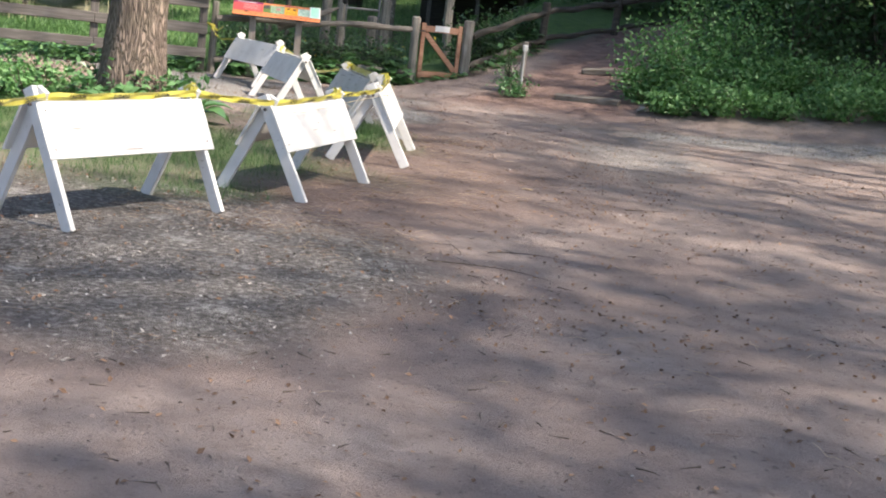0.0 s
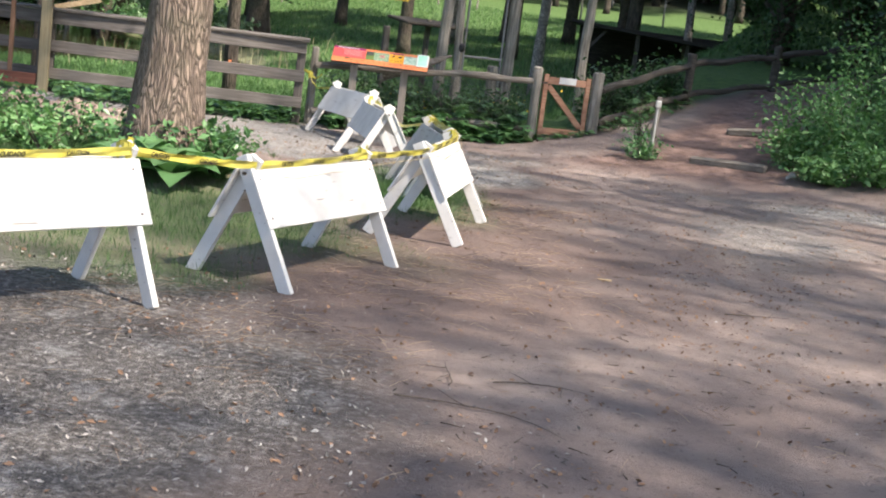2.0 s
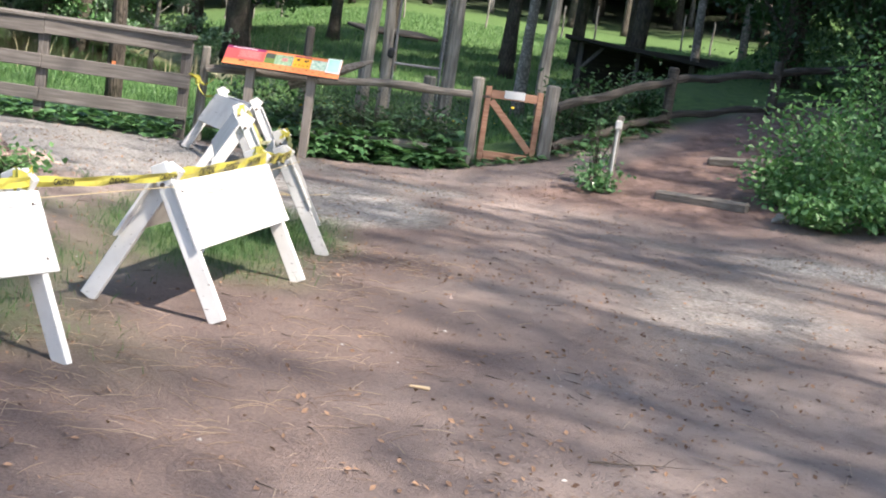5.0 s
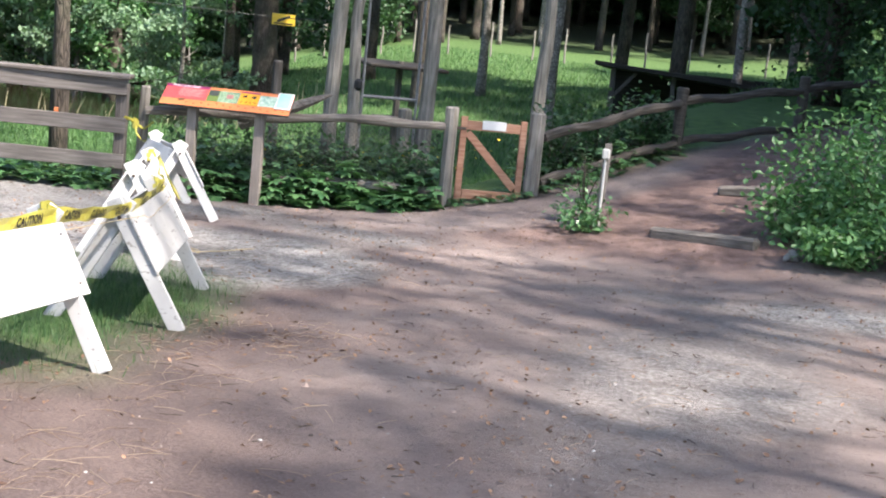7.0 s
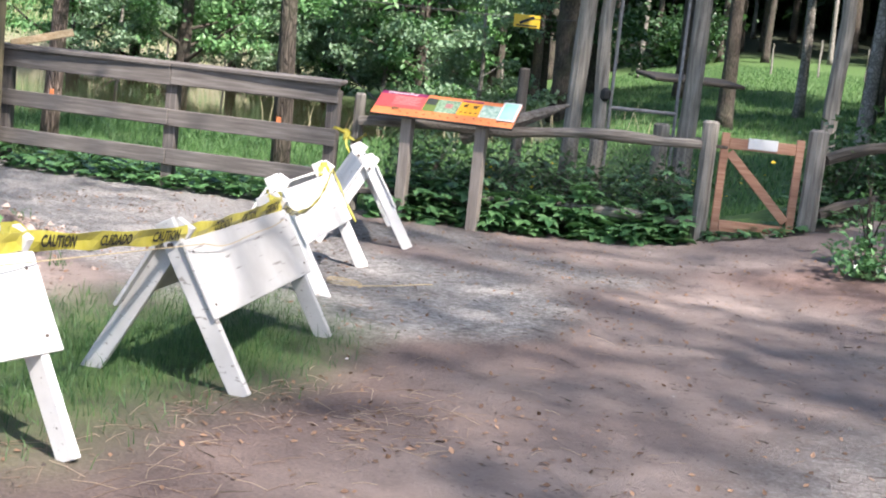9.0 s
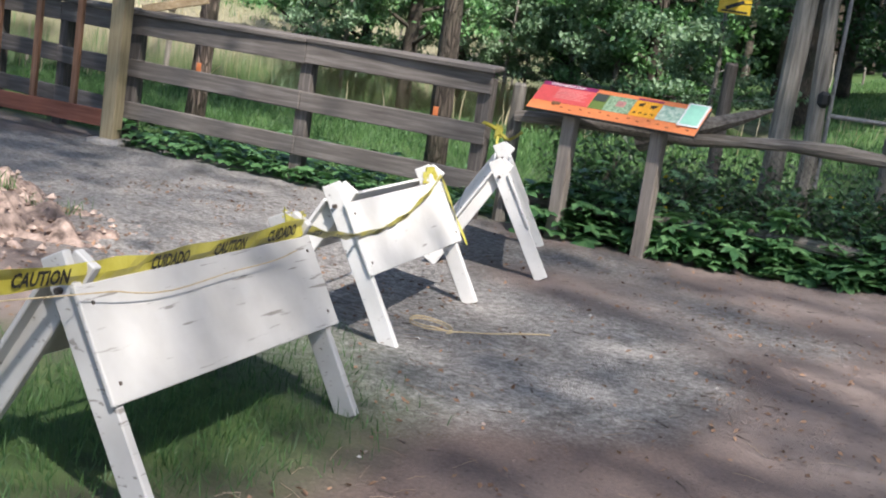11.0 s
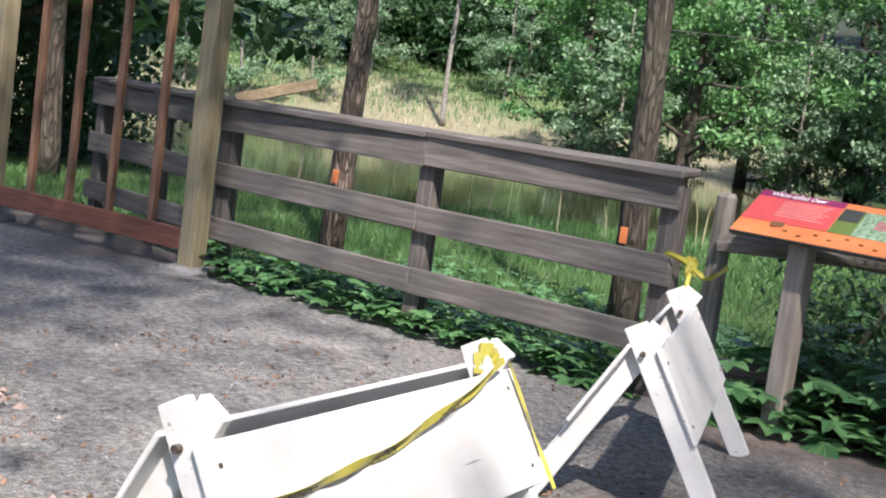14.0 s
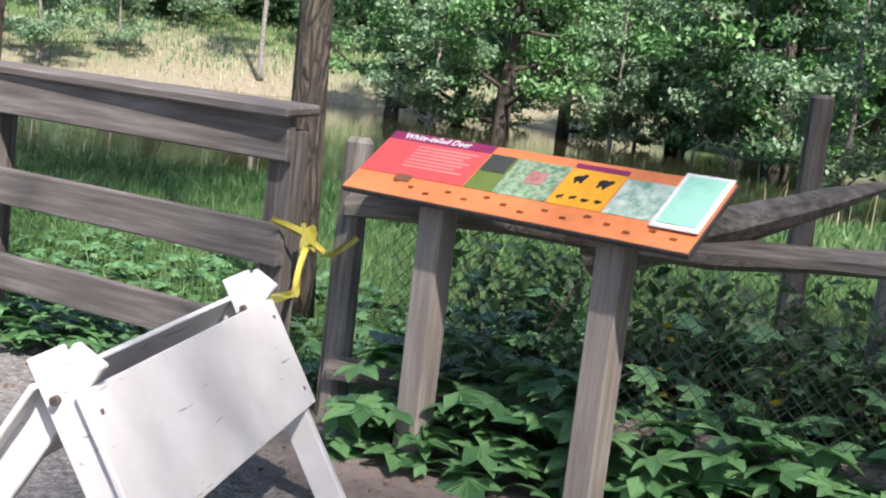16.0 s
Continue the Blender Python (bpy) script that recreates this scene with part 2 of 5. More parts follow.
M_BARK = bark("rough_bark", (0.08, 0.06, 0.05), (0.36, 0.275, 0.225), 30, 0.03, (1, 1, 0.15))
M_BARK2 = bark("dark_bark", (0.03, 0.025, 0.02), (0.13, 0.105, 0.085), 18, 0.02)
M_BARK3 = bark("pale_bark", (0.13, 0.115, 0.1), (0.42, 0.39, 0.35), 10, 0.01, (1, 1, 0.8))
M_LEAF = leafy("oak_leaf", (0.024, 0.065, 0.026), (0.08, 0.165, 0.068))
M_LEAF2 = leafy("bright_leaf", (0.065, 0.18, 0.06), (0.21, 0.4, 0.16))
M_LEAF3 = leafy("creeper_leaf", (0.045, 0.13, 0.05), (0.17, 0.34, 0.14), 0.25, 0.35)
M_LEAF4 = leafy("silvery_leaf", (0.12, 0.22, 0.12), (0.3, 0.43, 0.27))
M_GRASS = leafy("grass_blade", (0.03, 0.1, 0.03), (0.18, 0.33, 0.12), 0.3, 0.5)
M_TURF = leafy("lot_grass", (0.022, 0.075, 0.02), (0.12, 0.23, 0.08), 0.3, 0.5)
M_STRAW = leafy("dry_straw", (0.2, 0.12, 0.085), (0.56, 0.44, 0.33), 0.1, 0.7)
M_LITTER = leafy("dead_leaf", (0.1, 0.055, 0.035), (0.36, 0.22, 0.14), 0.1, 0.8)
M_TWIG = plain("twig_bark", (0.05, 0.038, 0.03), (0.14, 0.11, 0.09), 40, 0.9)
M_PEBBLE = leafy("pebble", (0.1, 0.095, 0.09), (0.55, 0.53, 0.5), 0.0, 0.85)
M_CHIP = leafy("grey_chip", (0.04, 0.035, 0.032), (0.42, 0.39, 0.36), 0.0, 0.9)
M_DIRTCLOD = leafy("dirt_crumb", (0.05, 0.038, 0.033), (0.3, 0.235, 0.21), 0.0, 0.95)
M_CLOD = leafy("clod", (0.13, 0.088, 0.072), (0.48, 0.38, 0.33), 0.0, 0.95)
M_REED = leafy("dry_reed", (0.3, 0.27, 0.16), (0.55, 0.5, 0.34), 0.2, 0.7)
M_FLOWER = leafy("yellow_petal", (0.7, 0.48, 0.02), (0.85, 0.65, 0.05), 0.2, 0.5)


def water_material():
    m, t, bsdf = material("pond_water")
    co = t.nodes.new("ShaderNodeNewGeometry").outputs["Position"]
    n = noise_node(t, co, 1.5, 3, 0.5)
    bsdf.inputs["Base Color"].default_value = (0.03, 0.03, 0.015, 1)
    bsdf.inputs["Roughness"].default_value, bsdf.inputs["IOR"].default_value = 0.06, 1.33
    bump(t, bsdf, n, 0.08, 0.05)
    return m


def flat_colour(name, c, var=0.85, rough=0.4):
    return plain(name, tuple(v * var for v in c), c, 25, rough, relief=0.0005)


# ---- mesh helpers ----
class Shape:
    """Collects vertices and faces of one mesh."""

    def __init__(self):
        self.v, self.f, self.n = [], [], 0

    def add(self, verts, faces):
        self.v.append(np.asarray(verts, float))
        self.f.extend([tuple(i + self.n for i in f) for f in faces])
        self.n += len(verts)
        return self

    def box(self, size, m=None, bevel=0.006, rough=0.0):
        bm = bmesh.new()
        bmesh.ops.create_cube(bm, size=1.0, matrix=Matrix.Diagonal((*size, 1)))
        if bevel:
            bmesh.ops.bevel(bm, geom=bm.edges[:], offset=bevel, segments=1, affect="EDGES")
        if rough:
            for v in bm.verts:
                v.co += Vector([random.uniform(-rough, rough) for _ in range(3)])
        if m is not None:
            bm.transform(m)
        bm.verts.index_update()
        self.add([v.co[:] for v in bm.verts], [[v.index for v in f.verts] for f in bm.faces])
        bm.free()
        return self

    def beam(self, a, b, w, h, bevel=0.006, roll=0.0):
        """A sawn timber from a to b, w across (horizontally) and h high."""
        a, b = Vector(a), Vector(b)
        d = b - a
        x = d.normalized()
        up = Vector((0, 0, 1)) if abs(x.z) < 0.98 else Vector((0, 1, 0))
        y = up.cross(x).normalized()
        z = x.cross(y)
        m = Matrix((x, y, z)).transposed().to_4x4()
        m.translation = (a + b) / 2
        return self.box((d.length, w, h), m @ pose(0, 0, 0, roll), bevel)

    def tube(self, pts, radii, sides=10, wobble=0.0, cap=True):
        pts = [Vector(p) for p in pts]
        rings, x = [], None
        for i, p in enumerate(pts):
            d = (pts[min(i + 1, len(pts) - 1)] - pts[max(i - 1, 0)]).normalized()
            if x is None:
                x = d.orthogonal().normalized()
            x = (x - d * x.dot(d)).normalized()
            y = d.cross(x)
            for k in range(sides):
                a = 2 * math.pi * k / sides
                r = radii[i] * (1 + (wobble * noise.noise(Vector((p.x * 3 + 9 * math.cos(a), p.z * 2.5, 9 * math.sin(a)))) if wobble else 0))
                rings.append(p + (x * math.cos(a) + y * math.sin(a)) * r)
        faces = [(i * sides + k, i * sides + (k + 1) % sides, (i + 1) * sides + (k + 1) % sides, (i + 1) * sides + k) for i in range(len(pts) - 1) for k in range(sides)]
        if cap:
            faces += [tuple(range(sides))[::-1], tuple(range((len(pts) - 1) * sides, len(pts) * sides))]
        return self.add([r[:] for r in rings], faces)

    def leaves(self, centres, length, width, lift=0.5, fold=0.25):
        """Many small folded leaves round the centres given."""
        c = np.asarray(centres, float)
        n = len(c)
        az, tilt = np.random.uniform(0, 2 * np.pi, n), np.random.normal(0, lift, n)
        roll = np.random.normal(0, lift, n)
        d = np.stack([np.cos(az) * np.cos(tilt), np.sin(az) * np.cos(tilt), np.sin(tilt)], 1)
        side = np.stack([-np.sin(az), np.cos(az), np.zeros(n)], 1)
        up = np.cross(d, side)
        s2 = side * np.cos(roll)[:, None] + up * np.sin(roll)[:, None]
        u2 = np.cross(d, s2)
        ln = (length * np.random.uniform(0.6, 1.25, n))[:, None]
        wd = ln * (width / length) * 0.5
        base, tip, midp = c - d * ln / 2, c + d * ln / 2, c
        left, right = midp + s2 * wd + u2 * wd * fold, midp - s2 * wd + u2 * wd * fold
        v = np.stack([base, right, tip, left], 1).reshape(-1, 3)
        self.v.append(v)
        self.f.extend([(self.n + 4 * i, self.n + 4 * i + 1, self.n + 4 * i + 2) for i in range(n)] + [(self.n + 4 * i, self.n + 4 * i + 2, self.n + 4 * i + 3) for i in range(n)])
        self.n += 4 * n
        return self

    def blades(self, roots, height, width, lean=0.35):
        r = np.asarray(roots, float)
        n = len(r)
        az, ln = np.random.uniform(0, 2 * np.pi, n), height * np.random.uniform(0.45, 1.2, n)
        side = np.stack([np.cos(az), np.sin(az), np.zeros(n)], 1) * width / 2
        az2 = np.random.uniform(0, 2 * np.pi, n)
        out = np.stack([np.cos(az2), np.sin(az2), np.zeros(n)], 1) * (np.abs(np.random.normal(0, lean, n)) * ln)[:, None]
        up = np.zeros((n, 3))
        up[:, 2] = ln
        v = np.stack([r - side, r + side, r + out * 0.35 + up * 0.6 + side * 0.7, r + out * 0.35 + up * 0.6 - side * 0.7, r + out + up], 1).reshape(-1, 3)
        self.v.append(v)
        for i in range(n):
            k = self.n + 5 * i
            self.f.append((k, k + 1, k + 2, k + 3))
            self.f.append((k + 3, k + 2, k + 4))
        self.n += 5 * n
        return self

    def lumps(self, centres, sizes, flat=0.6):
        """Small irregular stones or clods."""
        base = np.array([(1, 0, 0), (0, 1, 0), (-1, 0, 0), (0, -1, 0), (0, 0, 1), (0, 0, -1)], float)
        faces = [(0, 1, 4), (1, 2, 4), (2, 3, 4), (3, 0, 4), (1, 0, 5), (2, 1, 5), (3, 2, 5), (0, 3, 5)]
        for c, s in zip(centres, sizes):
            a = random.uniform(0, 6.28)
            rot = np.array([[math.cos(a), -math.sin(a), 0], [math.sin(a), math.cos(a), 0], [0, 0, 1]])
            v = (base * np.random.uniform(0.6, 1.3, (6, 1)) * np.array([s, s * random.uniform(0.6, 1), s * flat])) @ rot.T + np.asarray(c)
            self.add(v, faces)
        return self

    def mesh(self, name, mat, smooth=False):
        me = bpy.data.meshes.new(name)
        me.from_pydata(np.concatenate(self.v).tolist(), [], self.f)
        me.materials.append(mat)
        if smooth:
            me.polygons.foreach_set("use_smooth", [True] * len(me.polygons))
        me.update()
        return me


def part(name, shape, mat, parent=None, label="", smooth=False, m=None):
    ob = new(name, shape.mesh(name, mat, smooth) if isinstance(shape, Shape) else shape)
    ob.parent = parent
    if m is not None:
        ob.matrix_local = m
    return tagged(ob, label)


def thing(name, x, y, z, rz=0, label="", category="", group="", kind=""):
    ob = new(name)
    ob.matrix_world = pose(x, y, z, 0, 0, rz)
    ob.empty_display_size = 0.1
    return tagged(ob, label, category, group, kind)


def text_mesh(body, size, weight=0.0):
    cu = bpy.data.curves.new("letters", "FONT")
    cu.body, cu.size, cu.align_x, cu.align_y = body, size, "CENTER", "CENTER"
    cu.resolution_u, cu.offset = 2, size * weight
    ob = new("letters", cu)
    dg = bpy.context.evaluated_depsgraph_get()
    me = bpy.data.meshes.new_from_object(ob.evaluated_get(dg))
    bpy.data.objects.remove(ob)
    return me


# ---- ground ----
def softplus(x, w=0.5):
    return w * math.log1p(math.exp(min(x / w, 60)))


def step(a, b, x):
    t = min(max((x - a) / (b - a), 0), 1)
    return t * t * (3 - 2 * t)


POND = (-33.0, 31.0)
PU, PV = (-0.866, 0.5), (0.5, 0.866)


def pond_e(x, y):
    du = (x - POND[0]) * PU[0] + (y - POND[1]) * PU[1]
    dv = (x - POND[0]) * PV[0] + (y - POND[1]) * PV[1]
    return math.hypot(du / 15 if du > 0 else du / 20, dv / 27 if dv < 0 else dv / 14), du - 1.5 * max(dv - 12, 0)


def height(x, y):
    e, du = pond_e(x, y)
    h = 0.0
    s = y + 0.3 * x
    up = min(0.19 * softplus(s - 14.6), 0.9 + 0.06 * max(s - 14.6, 0))
    h += up * step(-3.5, -0.6, x)
    r = math.hypot(x - 1, y - 9)
    az = math.degrees(math.atan2(y - 9, x - 1)) % 360
    meadow = 0.085 * softplus(min(r, 85) - 23, 3) * (1 - step(112, 132, az)) * (1 - step(-1, 4, x)) * step(80, 88, az)
    h += meadow
    h += 0.35 * step(15.2, 17.5, y - 0.25 * (x - 2)) * step(1.6, 3.4, x)
    h -= 0.25 * step(15.0, 24, r) * step(-9, -14, x)
    h += (-0.75 - h) * (1 - step(0.9, 1.16, e))
    if du > 12:
        h += min(0.24 * softplus(du - 15.5, 1.0), 5.0) * step(12, 15, du)
    h += 0.16 * softplus(r - 80, 5) if r > 60 else 0
    for cx, cy in ((-0.7, 10.0), (0.0, 5.2), (-2.2, 11.9)):
        h -= 0.042 * math.exp(-((x - cx) ** 2 + (y - cy) ** 2) / 1.0)
    h += 0.14 * math.exp(-((x + 3.0) ** 2 + (y - 8.0) ** 2) / 1.6)
    if r < 40:
        h += 0.01 * noise.noise(Vector((x * 0.8, y * 0.8, 3.3))) + 0.01 * noise.noise(Vector((x * 3, y * 3, 1.3)))
    return h


def blob(x, y, cx, cy, rx, ry, rot=0.0, soft=0.5, wob=0.55):
    c, s = math.cos(radians(rot)), math.sin(radians(rot))
    u, v = ((x - cx) * c + (y - cy) * s) / rx, (-(x - cx) * s + (y - cy) * c) / ry
    d = math.hypot(u, v) + wob * noise.noise(Vector((x * 0.9, y * 0.9, 7.7)))
    return 1 - step(1 - soft, 1 + soft, d)


def gravel_at(x, y):
    g = 0.7 * blob(x, y, -0.6, 2.3, 1.9, 1.8)
    g = max(g, max(blob(x, y, -5.8, 12.2, 3.8, 1.7, 22), blob(x, y, -3.3, 12.1, 1.5, 1.4)))
    g = max(g, 0.85 * blob(x, y, -1.75, 11.7, 1.0, 1.4))
    g = max(g, 0.5 * blob(x, y, 2.3, 10.6, 0.7, 2.2, 0, 0.8))
    g = max(g, 0.85 * blob(x, y, 4.6, 13.4, 2.6, 0.5, 8, 0.6))
    g = max(g, blob(x, y, -9.5, 10.5, 2.6, 1.8, 25))
    return g


def grass_at(x, y):
    g = blob(x, y, -1.15, 9.4, 0.75, 1.4, 25)
    g = max(g, 0.75 * blob(x, y, -1.6, 6.0, 1.3, 1.6))
    g = max(g, 0.85 * blob(x, y, -3.6, 6.6, 1.6, 1.3))
    g = max(g, 0.9 * blob(x, y, -5.2, 7.6, 2.4, 1.6))
    g = max(g, 0.9 * blob(x, y, -2.9, 7.9, 0.9, 0.9))
    d = behind(x, y)
    g = max(g, step(0.05, 0.5, d), 0.9 * step(7.0, 9.0, x), 0.9 * step(-7, -10, y), 0.9 * step(-5.5, -8.0, x) * step(9.5, 8.0, y))
    g = max(g, step(2.0, 2.6, x - 0.12 * (y - 15)) * step(14.9, 15.4, y - 0.15 * x))
    return g


def trail_at(x, y):
    """Red-brown soil of the footpath that climbs beside the slope fence."""
    mid = 0.75 + 0.22 * max(y - 15, 0)
    wide = 1.5 if y < 15.5 else 1.15
    d = abs(x - mid) / wide + 0.25 * noise.noise(Vector((x * 1.3, y * 1.3, 4.4)))
    return (1 - step(0.75, 1.2, d)) * step(13.9, 15.0, y + 0.1 * x)


def behind(x, y):
    """Metres behind the line of the fences (minus in front)."""
    if x < -4.45:
        return -(x + 4.45) * 0.387 + (y - 14.4) * 0.92
    if x < -0.9:
        return (y - 14.5 - (x + 4.45) * 0.59) * 0.86
    return (y - 16.6 - (x + 0.9) * 1.95) * 0.46


def build_ground():
    def axis(lo, hi, fine, a, b):
        out = list(np.arange(lo, hi + 1e-6, fine))
        for edge, end, sgn in ((lo, a, -1), (hi, b, 1)):
            p, d = edge, fine
            while (p - end) * sgn < 0:
                d = min(d * 1.12, 30)
                p += d * sgn
                out.append(p)
        return sorted(out)
    xs, ys = axis(-9.5, 6.5, 0.11, -420, 420), axis(-5, 18, 0.11, -420, 420)
    verts, masks = [], {"humus_shade": [], "gravel": [], "dark_gravel": [], "trail": [], "grass": [], "bank": [], "forest_shade": []}
    for y in ys:
        for x in xs:
            h = height(x, y)
            verts.append((x, y, h))
            e, du = pond_e(x, y)
            r = math.hypot(x - 1, y - 9)
            n = noise.noise(Vector((x * 0.15, y * 0.15, 2.0)))
            masks["gravel"].append(gravel_at(x, y) if r < 25 else 0)
            # needle litter by the barricades; the third blob paints shade over the first gravel
            masks["humus_shade"].append(0.75 * max(blob(x, y, 0.2, 6.0, 1.5, 2.6), blob(x, y, -0.3, 9.0, 1.2, 2.2), 0.7 * blob(x, y, -0.5, 2.4, 2.2, 2.0)) if r < 25 else 0)
            masks["dark_gravel"].append(blob(x, y, -0.4, 2.4, 2.3, 2.2) if r < 25 else 0)
            masks["trail"].append(trail_at(x, y) if r < 25 else 0)
            masks["grass"].append(grass_at(x, y))
            masks["bank"].append(max((1 - step(1.0, 1.12, e)), 0.8 * step(13.0, 14.0, du) * (1 - step(19, 25, du + 7 * n)) if du > 0 else 0))
            masks["forest_shade"].append(max(step(68, 76, r), step(3.5, 5.5, x - 0.2 * (y - 15)) * step(16, 18, y), 0.8 * step(29, 38, du + 8 * n)))
    nx = len(xs)
    faces = [(j * nx + i, j * nx + i + 1, (j + 1) * nx + i + 1, (j + 1) * nx + i) for j in range(len(ys) - 1) for i in range(nx - 1)]
    me = bpy.data.meshes.new("ground")
    me.from_pydata(verts, [], faces)
    me.materials.append(M_GROUND)
    me.polygons.foreach_set("use_smooth", [True] * len(me.polygons))
    for key, vals in masks.items():
        a = me.attributes.new(key, "FLOAT", "POINT")
        a.data.foreach_set("value", vals)
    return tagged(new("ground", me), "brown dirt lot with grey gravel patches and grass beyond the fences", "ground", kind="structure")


build_ground()
sh = Shape().add([(POND[0] + PU[0] * 21 * math.cos(a) + PV[0] * 30 * math.sin(a), POND[1] + PU[1] * 21 * math.cos(a) + PV[1] * 30 * math.sin(a), -0.3) for a in np.linspace(0, 2 * math.pi, 48, endpoint=False)], [tuple(range(48))])
tagged(part("water", sh, water_material()), "still olive pond water behind the wooden fence", "pond", kind="structure")


# ---- barricades ----
SPREAD = 0.355                                  # half the stance of an A-frame


def barricade(x, y, rz, label, lift=0.0, paint=None, reach=0.655):
    """A-frame with two painted boards; its front is local -y, length along x."""
    t = thing("barricade", x, y, height(x, y), rz, label, "barricade", "barricades along the lot")
    paint = paint or M_WHITE
    half, cross, slope = SPREAD, 0.65 + lift, SPREAD / (0.65 + lift)
    for sx in (-reach, reach):
        for sy in (-1, 1):
            off = 0.02 * sy
            a = Vector((sx + off, sy * half, 0.0))
            top = 0.725 + lift
            b = Vector((sx + off, sy * (half - slope * top), top))
            part("leg", Shape().beam(a, b, 0.036, 0.085, 0.004), paint, t)
        part("bolt", Shape().tube([(sx - 0.055, 0, cross - 0.02), (sx + 0.055, 0, cross - 0.02)], [0.011, 0.011], 8), M_BOLT, t, "dark carriage bolt")
    for sy in (-1, 1):
        z0, z1 = 0.32 + lift * 0.85, 0.635 + lift
        y0, y1 = sy * (half - slope * z0), sy * (half - slope * z1)
        push = Vector((0, sy * 0.9, 0.44)).normalized() * 0.046
        c = Vector((0, (y0 + y1) / 2, (z0 + z1) / 2)) + push
        ang = math.degrees(math.atan(slope)) * sy
        part("board", Shape().box((2 * reach + 0.11, 0.016, 0.355), Matrix.Translation(c) @ pose(0, 0, 0, ang), 0.003), paint, t, "white-painted plywood board, scuffed")
        for sx in (-reach, reach):
            for dz in (-0.12, 0.12):
                q = Matrix.Translation(c) @ pose(0, 0, 0, ang) @ pose(sx, sy * 0.009, dz)
                part("nail", Shape().box((0.012, 0.004, 0.012), q, 0.001), M_BOLT, t)
    return t


def from_feet(a, b):
    """Centre and turn of a barricade whose two front feet stand at a and b."""
    a, b = Vector(a), Vector(b)
    d = (b - a).normalized()
    mid = (a + b) / 2 + Vector((-d.y, d.x)) * SPREAD
    return mid.x, mid.y, math.degrees(math.atan2(d.y, d.x))


FEET = [((-1.25, 0.05), (-0.78, 1.27)), ((-0.762, 2.344), (-0.293, 3.594)), ((-0.015, 4.58), (0.134, 5.865)), ((0.24, 6.9), (0.01, 8.27)), ((-0.374, 9.36), (-0.985, 10.49)),
        ((-1.75, 11.29), (-2.445, 12.408)), ((-2.79, 13.27), (-3.72, 14.2))]
STATE = ["white wooden A-frame barricade with scuffed boards beside the lot", "white wooden A-frame barricade, boards chipped, standing on gravel", "white wooden A-frame barricade with clean boards on dirt",
         "white wooden A-frame barricade with caution tape over grass", "white wooden A-frame barricade with dirty boards dulled for shade, over grass", "white wooden A-frame barricade with tape across its board, on gravel",
         "white wooden A-frame barricade beside the plank fence post"]
PLACES = [from_feet(*f) for f in FEET]
PLACES[6] = (-3.46, 13.44, 136.2)
LIFT = [0.07, 0.075, 0.03, 0, -0.02, -0.015, -0.035]
for p, lab, up in zip(PLACES, STATE, LIFT):
    barricade(*p, lab, up, M_SCUFFED_SHADED if "dirty" in lab or "scuffed" in lab else None, 0.612 if "fence post" in lab else 0.655)


def on_barricade(i, x, y, z):
    px, py, rz = PLACES[i]
    v = pose(px, py, height(px, py), 0, 0, rz) @ Vector((x, y, z + LIFT[i]))
    return v


# ---- caution tape ----
def ribbon_path(knots, sag):
    pts = []
    for i in range(len(knots) - 1):
        a, b = Vector(knots[i]), Vector(knots[i + 1])
        n = max(4, int((b - a).length / 0.06))
        for k in range(n):
            u = k / n
            pts.append(a.lerp(b, u) - Vector((0, 0, sag * 4 * u * (1 - u) * (b - a).length)))
    pts.append(Vector(knots[-1]))
    return pts


def tape(knots, label, sag=0.02, words=True, wide=0.075, twist=0.0, gap=0.36, start=0.1, first=0):
    pts = ribbon_path(knots, sag)
    dist = [0.0]
    for a, b in zip(pts, pts[1:]):
        dist.append(dist[-1] + (b - a).length)
    t = tagged(new("caution_tape"), label, "caution tape", "tape along the barricades")
    t.matrix_world = Matrix.Translation(pts[0])

    def frame_at(s):
        i = min(max(int(np.searchsorted(dist, s)) - 1, 0), len(pts) - 2)
        u = (s - dist[i]) / max(dist[i + 1] - dist[i], 1e-6)
        p = pts[i].lerp(pts[i + 1], u)
        d = (pts[i + 1] - pts[i]).normalized()
        side = d.cross(Vector((0, 0, 1))).normalized()
        ang = 0.25 * math.sin(s * 2.3) + twist
        up = side.cross(d) * math.cos(ang) + side * math.sin(ang)
        return p - pts[0], d, up.normalized(), up.cross(d).normalized()

    sh = Shape()
    ns = max(8, int(dist[-1] / 0.05))
    verts = []
    for k in range(ns + 1):
        p, d, up, nrm = frame_at(dist[-1] * k / ns)
        w = wide * (0.9 + 0.12 * math.sin(k * 0.9))
        bow = 0.006 * math.sin(k * 0.7)
        verts += [p - up * w / 2 + nrm * bow, p - nrm * bow, p + up * w / 2 + nrm * bow]
    sh.add([v[:] for v in verts], [(3 * k + j, 3 * k + j + 1, 3 * k + j + 4, 3 * k + j + 3) for k in range(ns) for j in (0, 1)])
    rb = part("ribbon", sh, M_TAPE, t)
    rb.modifiers.new("thick", "SOLIDIFY").thickness = 0.0006
    s, i = start, first
    while words and s + 0.2 < dist[-1]:
        me = text_mesh(("CAUTION", "CUIDADO")[i % 2], wide * 0.84, 0.035)
        co = np.array([v.co[:] for v in me.vertices])
        out = []
        for x, y, _ in co:
            p, d, up, nrm = frame_at(s + 0.1 + x * 0.72)
            out.append((p + up * y * 0.95 - nrm * 0.008)[:])
        for v, c in zip(me.vertices, out):
            v.co = c
        me.materials.clear()
        me.materials.append(M_BLACK)
        part("lettering", me, M_BLACK, t, "black printed word on yellow tape")
        s += gap
        i += 1
    return t


